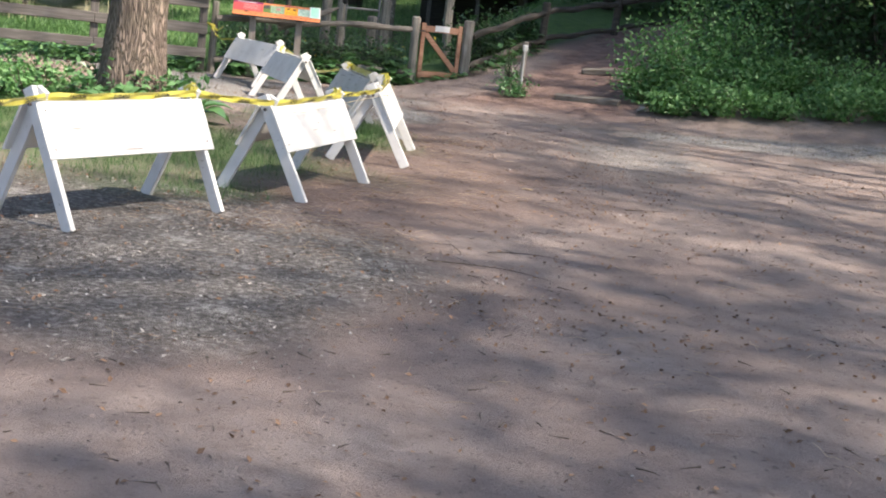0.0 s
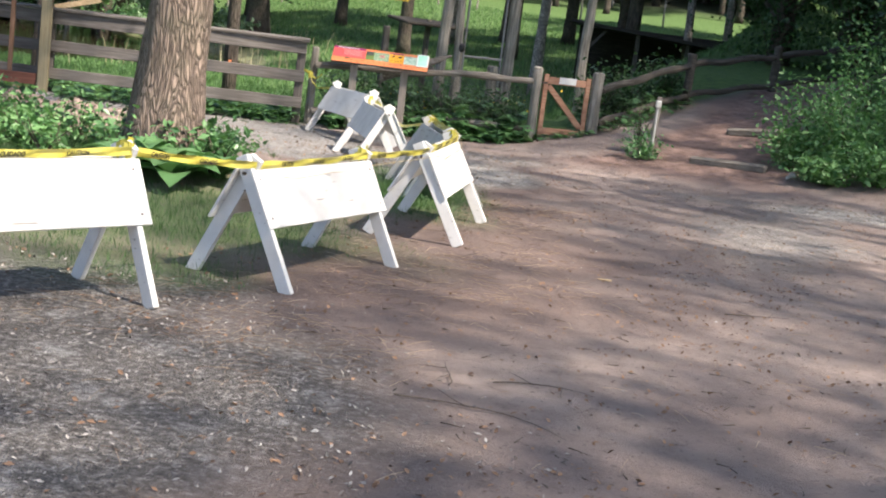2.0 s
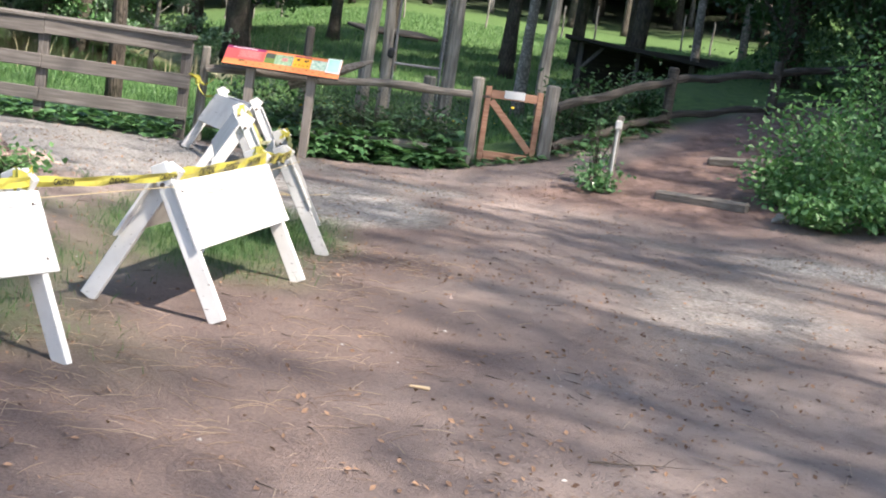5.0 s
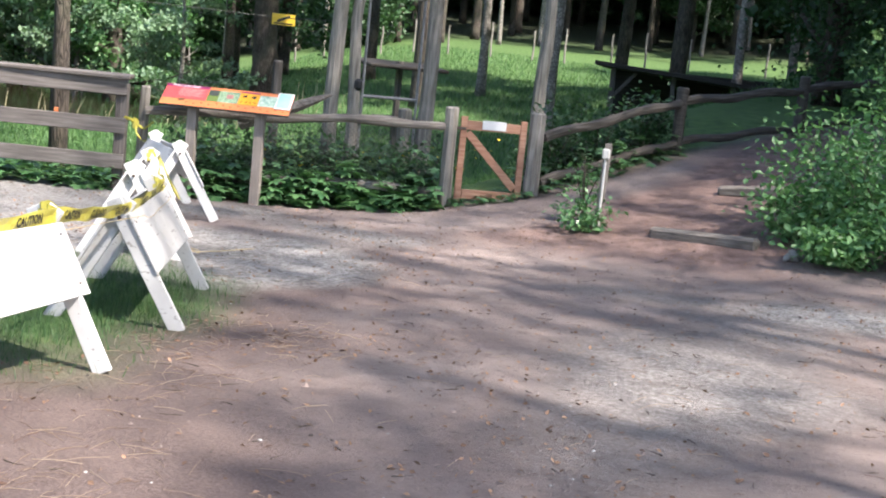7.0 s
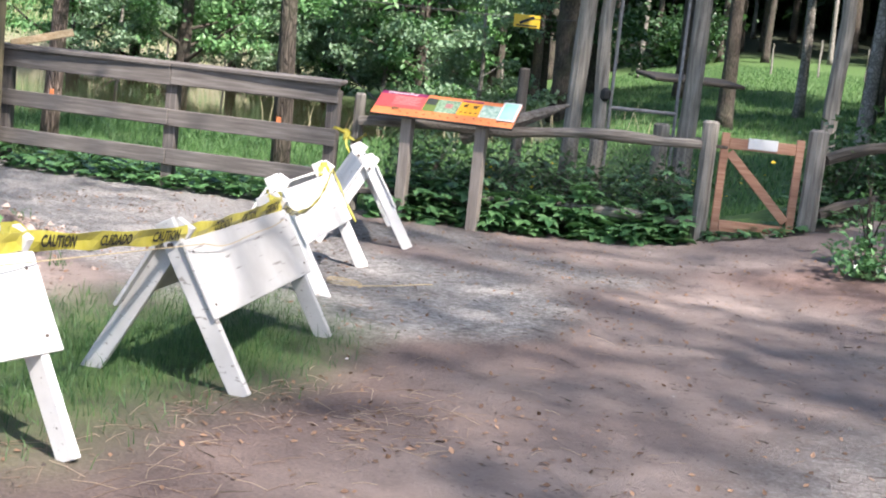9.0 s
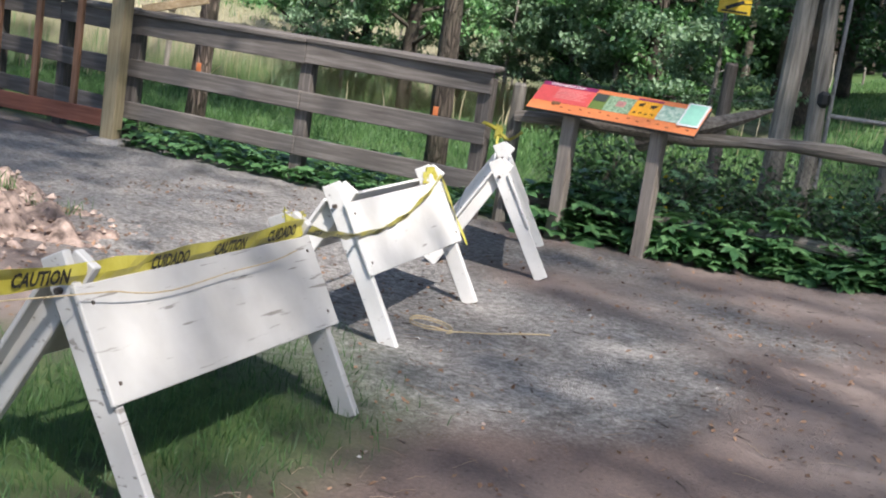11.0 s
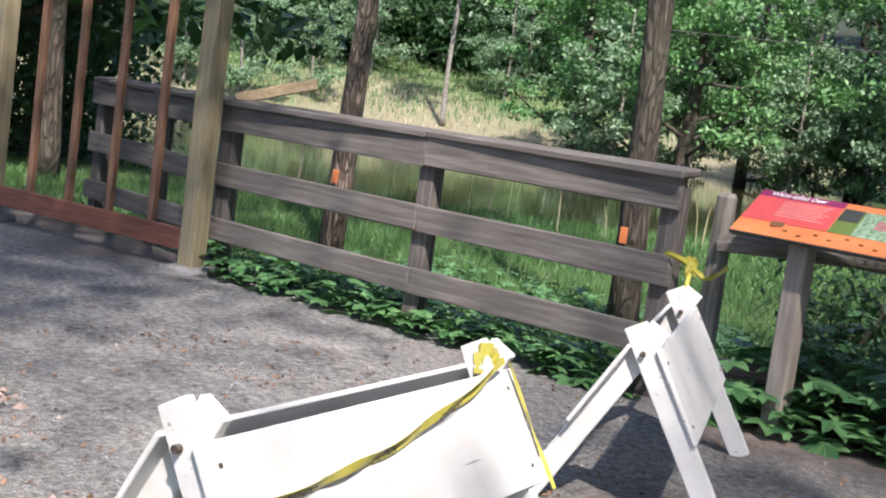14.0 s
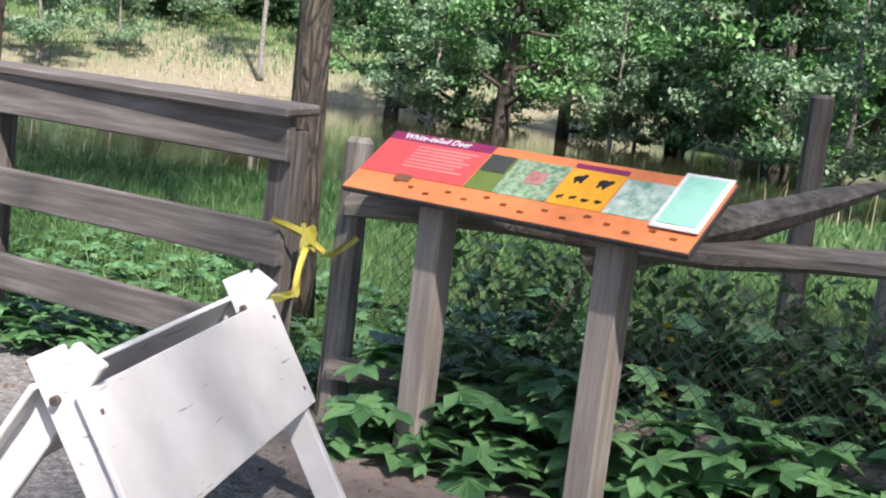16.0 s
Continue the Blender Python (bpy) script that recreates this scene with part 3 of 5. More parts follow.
def knot(p, label="bunched yellow caution tape tied round a barricade top", size=0.045):
    t = tagged(new("tape_knot"), label, "caution tape", "tape knots")
    t.matrix_world = Matrix.Translation(p)
    ph = random.uniform(0, 6.28)
    vs = []
    for j in range(46):
        w = ph + j * 0.62
        c = Vector((math.cos(w) * size * (0.85 + 0.25 * math.sin(j * 1.7)), math.sin(w) * size * (0.85 + 0.2 * math.cos(j * 2.3)), -0.035 + 0.0014 * j + 0.012 * math.sin(j * 1.3)))
        vs += [(c + Vector((0, 0, -0.017)))[:], (c * 1.1 + Vector((0, 0, 0.017)))[:]]
    sh = Shape().add(vs, [(2 * j, 2 * j + 1, 2 * j + 3, 2 * j + 2) for j in range(45)])
    part("loop", sh, M_TAPE, t)
    return t


FRONT = -0.055
for i in range(5):
    a, b = on_barricade(i, -0.62, FRONT, 0.682), on_barricade(i, 0.655, FRONT, 0.695)
    wide = 0.075 if i > 2 else 0.048
    tape([a, b], "yellow caution tape along the top of a barricade", 0.008, start=0.08 + 0.05 * i, wide=wide, first=i // 4)
    if i < 4:
        c = on_barricade(i + 1, -0.62, FRONT, 0.682)
        tape([b, c], "yellow caution tape strung between two barricades", 0.012, start=0.1, wide=wide)
    if i:
        knot(on_barricade(i, 0.655, -0.01, 0.7))
tape([on_barricade(4, 0.655, FRONT, 0.685), on_barricade(5, -0.72, -0.15, 0.525), on_barricade(5, -0.3, -0.15, 0.53), on_barricade(5, 0.1, -0.125, 0.575), on_barricade(5, 0.4, -0.1, 0.635), on_barricade(5, 0.62, -0.075, 0.69)], "twisted yellow caution tape drawn across a barricade board", 0.01, wide=0.045, twist=0.5)
knot(on_barricade(5, 0.655, 0, 0.68), size=0.045)
tape([on_barricade(5, 0.67, -0.06, 0.7), on_barricade(5, 0.70, -0.16, 0.5), on_barricade(5, 0.715, -0.26, 0.33)], "loose end of yellow caution tape hanging at a board", 0.0, wide=0.022, twist=1.2)


# ---- plank fence ----
FA, FB, FC = (-7.83, 12.93), (-6.14, 13.62), (-4.68, 14.3)


def plank_fence(nodes, label, top=1.155):
    x0, y0 = nodes[0]
    t = thing("plank_fence", x0, y0, 0, 0, label, "fence", "plank fences")
    loc = [Vector((x - x0, y - y0, 0)) for x, y in nodes]
    for p in loc:
        d = (loc[-1] - loc[0]).normalized()
        n = Vector((-d.y, d.x, 0))
        g = height(p.x + x0, p.y + y0)
        m = Matrix.Translation(p + n * 0.075 + Vector((0, 0, (top + g - 0.15) / 2))) @ pose(0, 0, 0, 0, 0, math.degrees(math.atan2(d.y, d.x)))
        part("post", Shape().box((0.12, 0.1, top - g + 0.05), None, 0.008), M_GREYZ, t, m=m)
    for a, b in zip(loc, loc[1:]):
        d = (b - a).normalized()
        n = Vector((-d.y, d.x, 0))
        a2, b2 = (a - d * 0.07 if a is loc[0] else a), (b + d * 0.07 if b is loc[-1] else b)
        for z, h in ((1.065, 0.17), (0.67, 0.155), (0.295, 0.15)):
            e = random.uniform(-0.006, 0.006)
            q = Matrix.Translation((a2 + b2) / 2 + Vector((0, 0, z + e))) @ pose(0, 0, 0, 0, 0, math.degrees(math.atan2(d.y, d.x)))
            part("rail", Shape().box(((b2 - a2).length - 0.004, 0.042, h), None, 0.006, 0.003), M_GREY, t, m=q)
    d = (loc[-1] - loc[0]).normalized()
    n = Vector((-d.y, d.x, 0))
    for a, b in zip(loc, loc[1:]):
        e = 0.1 if b is loc[-1] else 0.0
        q = Matrix.Translation((a + b + d * e) / 2 + n * 0.045 + Vector((0, 0, top + 0.022))) @ pose(0, 0, 0, 5, 0, math.degrees(math.atan2(d.y, d.x)))
        part("cap_rail", Shape().box(((b - a).length + e - 0.004, 0.2, 0.04), None, 0.008, 0.003), M_GREY, t, m=q)
    return t


plank_fence([FA, FB, FC], "weathered grey plank fence with three rails and a cap")
plank_fence([(-9.9, 12.5), (-8.9, 12.73), (-7.99, 12.95)], "weathered grey plank fence behind the new picket panel")


# ---- unfinished picket panel with tall posts ----
def new_post(x, y, rz):
    t = thing("timber_post", x, y, height(x, y), rz, "tall greenish treated timber post on a concrete footing", "post", "new timber posts")
    part("post", Shape().box((0.14, 0.14, 2.9), pose(0, 0, 1.47), 0.008), M_TREATED, t)
    part("footing", Shape().box((0.32, 0.3, 0.1), pose(0, 0, 0.0, 0, 0, 8), 0.02, 0.008), M_CONCRETE, t, "rough concrete footing")


NP = [(-7.79, 12.78), (-9.72, 11.72), (-11.65, 10.66)]
for x, y in NP:
    new_post(x, y, 29)
for (xa, ya), (xb, yb) in zip(NP, NP[1:]):
    t = thing("picket_panel", xa, ya, 0, math.degrees(math.atan2(yb - ya, xb - xa)), "orange-stained picket panel between new posts", "fence", "picket panels")
    ln = math.hypot(xb - xa, yb - ya)
    part("bottom_rail", Shape().box((ln - 0.16, 0.04, 0.15), pose(ln / 2, 0.02, 0.21), 0.005), M_CEDARX, t)
    part("top_rail", Shape().box((ln - 0.16, 0.04, 0.1), pose(ln / 2, 0.02, 2.45), 0.005), M_CEDARX, t)
    for k in range(4):
        part("picket", Shape().box((0.06, 0.045, 2.25), pose(ln * (k + 1) / 5.0, -0.018, 1.36), 0.005), M_CEDARZ, t)
t = tagged(new("brace_board", Shape().beam((-10.2, 11.6, 0.7), (-11.5, 10.85, 1.9), 0.04, 0.09).mesh("brace_board", M_CEDARX)), "diagonal orange-stained brace board on the picket panel", "board")
tagged(new("loose_board", Shape().beam((-7.82, 12.98, 1.2), (-7.35, 13.36, 1.37), 0.03, 0.075).mesh("loose_board", M_LUMBER)), "fresh pale board resting on the fence cap", "board")


# ---- information panel ----
def info_panel():
    ax = math.degrees(math.atan2(0.43, 1.3))
    t = thing("information_sign", -4.33, 14.6, 0, ax, "slanted colourful wildlife information sign on two timber posts", "sign")
    ln, dp = 1.35, 0.34
    for lx in (0.32, 1.03):
        g = height(-4.33 + lx * math.cos(radians(ax)), 14.6 + lx * math.sin(radians(ax)) - 0.1)
        part("post", Shape().box((0.1, 0.1, 0.99 - g + 0.1), pose(lx, -0.11, (0.99 + g - 0.1) / 2), 0.007), M_SIGNPOST, t)
    tilt = math.degrees(math.asin(0.205 / dp))
    base = pose(0, 0, 1.155, tilt)                       # y runs down to the front edge as negative

    def plate(x0, x1, y0, y1, lift, thick):
        return Shape().box((abs(x1 - x0), abs(y1 - y0), thick), base @ pose((x0 + x1) / 2, (y0 + y1) / 2, lift), min(0.003, thick / 3))

    def col(name, c, x0, x1, y0, y1, lift, parent, label="", thick=0.0016):
        return part(name, plate(x0, x1, y0, y1, lift, thick), flat_colour(name + "_colour", c), parent, label)

    tray = part("tray", plate(0, ln, -dp, 0, -0.012, 0.022), plain("dark_metal", (0.03, 0.03, 0.03), (0.06, 0.06, 0.06), 20, 0.5), t, "dark backing tray")
    face = col("face", (0.76, 0.24, 0.09), 0.004, ln - 0.004, -dp + 0.004, -0.004, 0.0, t, "orange printed panel face", 0.003)
    top = 0.0032
    col("red_field", (0.68, 0.1, 0.1), 0.006, 0.46, -0.235, -0.05, top, face)
    col("purple_band", (0.26, 0.03, 0.11), 0.006, 0.46, -0.05, -0.006, top, face)
    col("green_photo", (0.14, 0.2, 0.05), 0.465, 0.58, -0.235, -0.05, top, face)
    col("dark_photo", (0.06, 0.07, 0.06), 0.47, 0.57, -0.14, -0.05, top + 0.0018, face)
    grass = part("meadow_photo", plate(0.58, 0.79, -0.235, -0.05, top, 0.0016), plain("meadow_photo_colour", (0.08, 0.17, 0.09), (0.4, 0.52, 0.36), 40, 0.4), face)
    part("flower", plate(0.66, 0.73, -0.165, -0.1, top + 0.0018, 0.0014), plain("flower_colour", (0.3, 0.12, 0.12), (0.5, 0.25, 0.22), 50, 0.4), face)
    col("yellow_field", (0.85, 0.4, 0.03), 0.795, 0.995, -0.235, -0.05, top, face)
    col("purple_band", (0.26, 0.03, 0.11), 0.795, 0.995, -0.05, -0.025, top, face)
    part("foliage_photo", plate(1.0, 1.178, -0.235, -0.06, top, 0.0016), plain("foliage_photo_colour", (0.15, 0.32, 0.24), (0.6, 0.68, 0.58), 30, 0.4), face)
    def blot(px, py, rx, ry, turn):
        """A small dark printed figure: an uneven body with a head and two feet."""
        sh = Shape()
        for cx, cy, ax, ay in ((0, 0, rx, ry), (rx * 0.8, ry * 0.8, rx * 0.45, ry * 0.55), (-rx * 0.5, -ry, rx * 0.22, ry * 0.7), (rx * 0.45, -ry, rx * 0.22, ry * 0.7)):
            m = base @ pose(px, py, top + 0.0018, 0, 0, turn)
            ring = [m @ Vector((cx + ax * math.cos(a), cy + ay * math.sin(a), z)) for z in (0, 0.0012) for a in np.linspace(0, 2 * math.pi, 8, endpoint=False)]
            sh.add([p[:] for p in ring], [tuple(range(8))[::-1], tuple(range(8, 16))] + [(k, (k + 1) % 8, 8 + (k + 1) % 8, 8 + k) for k in range(8)])
        part("print", sh, M_BLACK, face)

    blot(0.845, -0.1, 0.022, 0.015, 10)
    blot(0.94, -0.105, 0.024, 0.017, -8)
    for k in range(4):
        blot(0.825 + k * 0.046, -0.197 + 0.004 * (k % 2), 0.012, 0.006, 25 - 15 * k)
    frame_ob = col("white_card", (0.75, 0.77, 0.76), 1.18, 1.344, -0.262, -0.0, 0.012, t, "white-framed mint card clipped to the sign", 0.008)
    col("mint_sheet", (0.33, 0.68, 0.53), 1.197, 1.328, -0.245, -0.017, 0.0175, frame_ob)
    me = text_mesh("White-tailed Deer", 0.042, 0.015)
    for v in me.vertices:
        v.co = base @ Vector((v.co.x * 0.95 + v.co.y * 0.15 + 0.215, v.co.y - 0.028, top + 0.003))
    me.materials.clear()
    me.materials.append(M_PAPER)
    part("title", me, M_PAPER, face, "white lettered title")
    for k in range(7):
        part("text_line", plate(0.16, 0.42 - 0.02 * (k % 3), -0.078 - 0.018 * k, -0.07 - 0.018 * k, top + 0.0018, 0.001), flat_colour("text_pink", (0.78, 0.3, 0.28)), face)
    for k in range(15):
        px, py = 0.2 + 0.077 * k, -0.265 - 0.045 * ((k * 7) % 5) / 5
        part("print", plate(px - 0.012, px + 0.012, py - 0.006, py + 0.006, top + 0.001, 0.001), flat_colour("brown_print", (0.25, 0.07, 0.02)), face)
    part("print", plate(0.18, 0.25, -0.262, -0.228, top + 0.002, 0.001), flat_colour("brown_print", (0.2, 0.1, 0.05)), face)


info_panel()


# ---- log rail fence, chain link, small gate ----
def log_post(x, y, top, r, label, mat=None):
    g = height(x, y)
    t = thing("fence_post", x, y, g, random.uniform(0, 90), label, "post", "old fence posts")
    lean = random.uniform(-0.02, 0.02)
    part("post", Shape().tube([(0, 0, -0.1), (lean * 0.5, 0, (top - g) * 0.5), (lean, 0, top - g - 0.02), (lean, 0, top - g)], [r * 1.08, r, r * 0.97, r * 0.7], 10, 0.25), mat or M_DEADWOOD, t, smooth=False)
    return t


def log_rail(a, b, r, label, mat=None):
    a, b = Vector(a), Vector(b)
    t = tagged(new("log_rail"), label, "fence rail", "log rails")
    t.matrix_world = look(a, b) @ pose(0, 0, 0, 0, 90, 0)
    n = 9
    ln = (b - a).length
    part("log", Shape().tube([(ln * k / n, 0.02 * math.sin(k * 1.3), 0.015 * math.sin(k * 0.9 + 1)) for k in range(n + 1)], [r * (1 + 0.12 * math.sin(k * 2.1)) for k in range(n + 1)], 9, 0.25), mat or M_LOG, t)
    return t


GL, GR = (-1.73, 16.08), (-0.95, 16.6)
log_post(-4.62, 14.62, 1.1, 0.055, "split grey fence post with a cracked top")
log_post(*GL, 1.2, 0.07, "weathered round gate post beside the small gate")
log_post(*GR, 1.22, 0.085, "thick weathered gate post of the small gate")
log_rail((-4.58, 14.6, 0.84), (-1.78, 16.05, 1.0), 0.05, "peeled log rail above the chain link")
log_rail((-4.58, 14.6, 0.2), (-1.78, 16.05, 0.3), 0.05, "low log rail half hidden by creeper")
RP = [(-0.9, 16.66, 1.02), (0.02, 19.0, 1.55), (1.22, 20.6, 1.86), (3.2, 23.2, 2.4), (5.6, 26.4, 3.0)]
for (x, y, z) in RP[1:]:
    log_post(x, y, z + 0.12, 0.07, "dark round fence post on the slope", M_DARKLOG)
for a, b in zip(RP, RP[1:]):
    log_rail((a[0], a[1], a[2] - 0.06), (b[0], b[1], b[2] - 0.06), 0.055, "dark log rail climbing the slope", M_DARKLOG)
    log_rail((a[0], a[1], a[2] - 0.55), (b[0], b[1], b[2] - 0.55), 0.05, "dark log rail climbing the slope", M_DARKLOG)


def chain_link(a, b, z0, z1, label, cell=0.055, r=0.0017):
    a, b = Vector((*a, 0)), Vector((*b, 0))
    d = (b - a).normalized()
    ln = (b - a).length
    t = tagged(new("chain_link_mesh"), label, "wire mesh", "chain link", "stuff")
    sh = Shape()
    hgt = z1 - z0
    k = -hgt
    while k < ln:
        for sgn in (1, -1):
            u0, u1, za, zb = k, k + hgt, (z0, z1)[sgn < 0], (z1, z0)[sgn < 0]
            f0, f1 = max(0, -u0 / hgt), min(1, (ln - u0) / hgt)
            if f1 > f0:
                p, q = a + d * (u0 + hgt * f0), a + d * (u0 + hgt * f1)
                p.z, q.z = za + (zb - za) * f0, za + (zb - za) * f1
                sh.tube([p, q], [r, r], 3, cap=False)
        k += cell
    part("wire", sh, M_WIRE, t)
    t["kind"] = "stuff"
    return t


chain_link((-4.36, 14.66), (-1.8, 15.98), 0.1, 0.9, "dark chain link mesh below the log rail")
chain_link((-0.86, 16.7), (0.0, 18.9), 0.35, 1.0, "fine dark wire mesh along the slope fence", 0.12)


def small_gate():
    a, b = Vector((GL[0], GL[1])), Vector((GR[0], GR[1]))
    d = (b - a).normalized()
    a2, b2 = a + d * 0.1, b - d * 0.11
    ln = (b2 - a2).length
    t = thing("wooden_gate", a2.x, a2.y, 0, math.degrees(math.atan2(d.y, d.x)), "closed small orange-brown wooden gate with a diagonal brace", "gate")
    z0, z1 = 0.22, 1.08
    for x in (0.035, ln - 0.035):
        part("stile", Shape().box((0.07, 0.04, z1 - z0 + 0.06), pose(x, 0, (z0 + z1) / 2), 0.004), M_GATE, t)
    for z in (z0 + 0.06, z1 - 0.06):
        part("rail", Shape().box((ln - 0.145, 0.035, 0.1), pose(ln / 2, 0, z), 0.004), M_GATE, t)
    part("brace", Shape().beam((0.08, -0.004, z1 - 0.14), (ln - 0.08, -0.003, z0 + 0.15), 0.035, 0.08, 0.004), M_GATE, t)
    part("plate", Shape().box((0.26, 0.006, 0.095), pose(ln * 0.5, -0.024, z1 - 0.045), 0.002), M_PAPER, t, "blank white plate")
    part("hinge", Shape().box((0.12, 0.006, 0.03), pose(0.0, -0.024, z1 - 0.1), 0.002), M_BOLT, t)


small_gate()


# ---- tall gate of dead poles, with a steel frame ----
def pole(x, y, top, r, label, mat=M_DEADWOOD, name="wooden_pole"):
    g = height(x, y)
    t = thing(name, x, y, g, random.uniform(0, 360), label, "pole", "bare poles")
    part("shaft", Shape().tube([(0.02 * math.sin(k), 0.02 * math.cos(k * 1.3), -0.1 + (top - g + 0.1) * k / 6) for k in range(7)], [r * (1.05 - 0.03 * k) for k in range(7)], 10, 0.2), mat, t)


pole(-3.28, 16.25, 3.6, 0.085, "tall bare grey pole of the enclosure gate")
pole(-3.1, 16.38, 2.45, 0.07, "grey pole bolted beside the taller one")
pole(-2.5, 17.1, 2.5, 0.095, "pale bare pole of the enclosure gate")
pole(-1.7, 18.75, 2.75, 0.085, "tall straight grey pole behind the small gate")
t = thing("steel_gate", -3.05, 16.45, 0, math.degrees(math.atan2(0.62, 0.5)), "tall galvanised steel frame gate with wire", "gate")
for a, b in (((0.03, 0, 0.3), (0.03, 0, 2.35)), ((0.72, 0, 0.3), (0.72, 0, 2.35)), ((0.03, 0, 2.35), (0.72, 0, 2.35)), ((0.03, 0, 1.2), (0.72, 0, 1.2)), ((0.03, 0, 0.3), (0.72, 0, 0.3))):
    part("bar", Shape().tube([a, b], [0.018, 0.018], 8), M_STEEL, t)
part("latch_box", Shape().box((0.1, 0.1, 0.13), pose(-0.06, -0.06, 1.32), 0.03), M_BLACK, t, "black latch cover")
t = thing("warning_sign", -4.18, 16.55, 1.9, 38, "small yellow warning plate hung on the wire", "sign")
part("plate", Shape().box((0.27, 0.006, 0.13), pose(0, 0, 0.07), 0.002), flat_colour("sign_yellow", (0.72, 0.5, 0.04)), t)
part("mark", Shape().box((0.16, 0.003, 0.03), pose(0, -0.005, 0.08, 0, -25, 0), 0.001), M_BLACK, t)
part("mark", Shape().box((0.22, 0.003, 0.015), pose(0, -0.005, 0.025), 0.001), M_BLACK, t)
tagged(new("fence_wire", Shape().tube([(-6.3, 15.3, 2.02), (-4.18, 16.56, 1.99), (-3.28, 16.25, 2.0)], [0.004] * 3, 5).mesh("fence_wire", M_WIRE)), "thin grey wire from a trunk to the gate pole", "wire")
tagged(new("pointed_log", Shape().tube([(-3.75, 15.1, 0.8), (-3.3, 15.3, 1.0), (-3.05, 15.45, 1.12), (-2.9, 15.55, 1.2)], [0.075, 0.07, 0.045, 0.012], 9, 0.3).mesh("pointed_log", M_LOG)), "grey broken log with a pointed end, leaning on the rail", "log")
log_post(-4.63, 17.25, 1.5, 0.06, "flat grey post behind the wildlife sign", M_GREYZ)
log_post(-2.67, 16.92, 1.1, 0.08, "short pale trunk wrapped in wire mesh", M_DEADWOOD)

# ---- marker post, steps, stones ----
g = height(0.15, 15.56)
t = thing("marker_post", 0.15, 15.56, g, 15, "grey wooden stake with a small white box and pipe", "post")
part("stake", Shape().box((0.07, 0.06, 1.02 - g + 0.1), pose(0, 0, (1.02 - g - 0.1) / 2, 0, 2, 0), 0.006), M_SIGNPOST, t)
part("box", Shape().box((0.075, 0.06, 0.1), pose(0.0, -0.06, 1.02 - g - 0.1), 0.012), M_PLASTIC, t, "small white plastic box")
part("pipe", Shape().tube([(0, -0.055, 0), (0, -0.055, 1.02 - g - 0.15)], [0.014, 0.014], 8), M_PLASTIC, t, "thin white pipe")


def log_step(a, b, r, label):
    za, zb = height(*a), height(*b)
    t = tagged(new("log_step", Shape().beam((*a, za + 0.025), (*b, zb + 0.025), 0.15, 0.13, 0.03).mesh("log_step", M_LOG)), label, "step", "trail steps")
    return t


log_step((0.72, 15.4), (1.75, 15.3), 0.06, "weathered timber step set into the dirt trail")
log_step((0.95, 17.25), (2.1, 17.2), 0.06, "weathered timber step higher on the dirt trail")


def rock(x, y, s, label, name="rock"):
    bm = bmesh.new()
    bmesh.ops.create_icosphere(bm, subdivisions=3, radius=1)
    for v in bm.verts:
        v.co *= 1 + 0.45 * noise.noise(v.co * 1.3 + Vector((x, y, 0)))
        v.co = Vector((v.co.x * s, v.co.y * s * 0.8, v.co.z * s * 0.55))
    me = bpy.data.meshes.new(name)
    bm.to_mesh(me)
    bm.free()
    me.materials.append(M_STONE)
    ob = tagged(new(name, me), label, "rock", "loose rocks")
    ob.matrix_world = pose(x, y, height(x, y) + s * 0.18, 0, 0, random.uniform(0, 360))


rock(3.35, 16.0, 0.2, "pale grey rock in the weeds beside the trail")
rock(4.2, 15.9, 0.16, "pale grey rock in the weeds beside the trail")
rock(2.1, 15.05, 0.1, "small tan rock at the edge of the lot")
for k in range(5):
    rock(-7.2 + 0.45 * k + random.uniform(-0.1, 0.1), 10.75 + random.uniform(-0.15, 0.15), random.uniform(0.05, 0.1), "grey field stone on the dug soil")


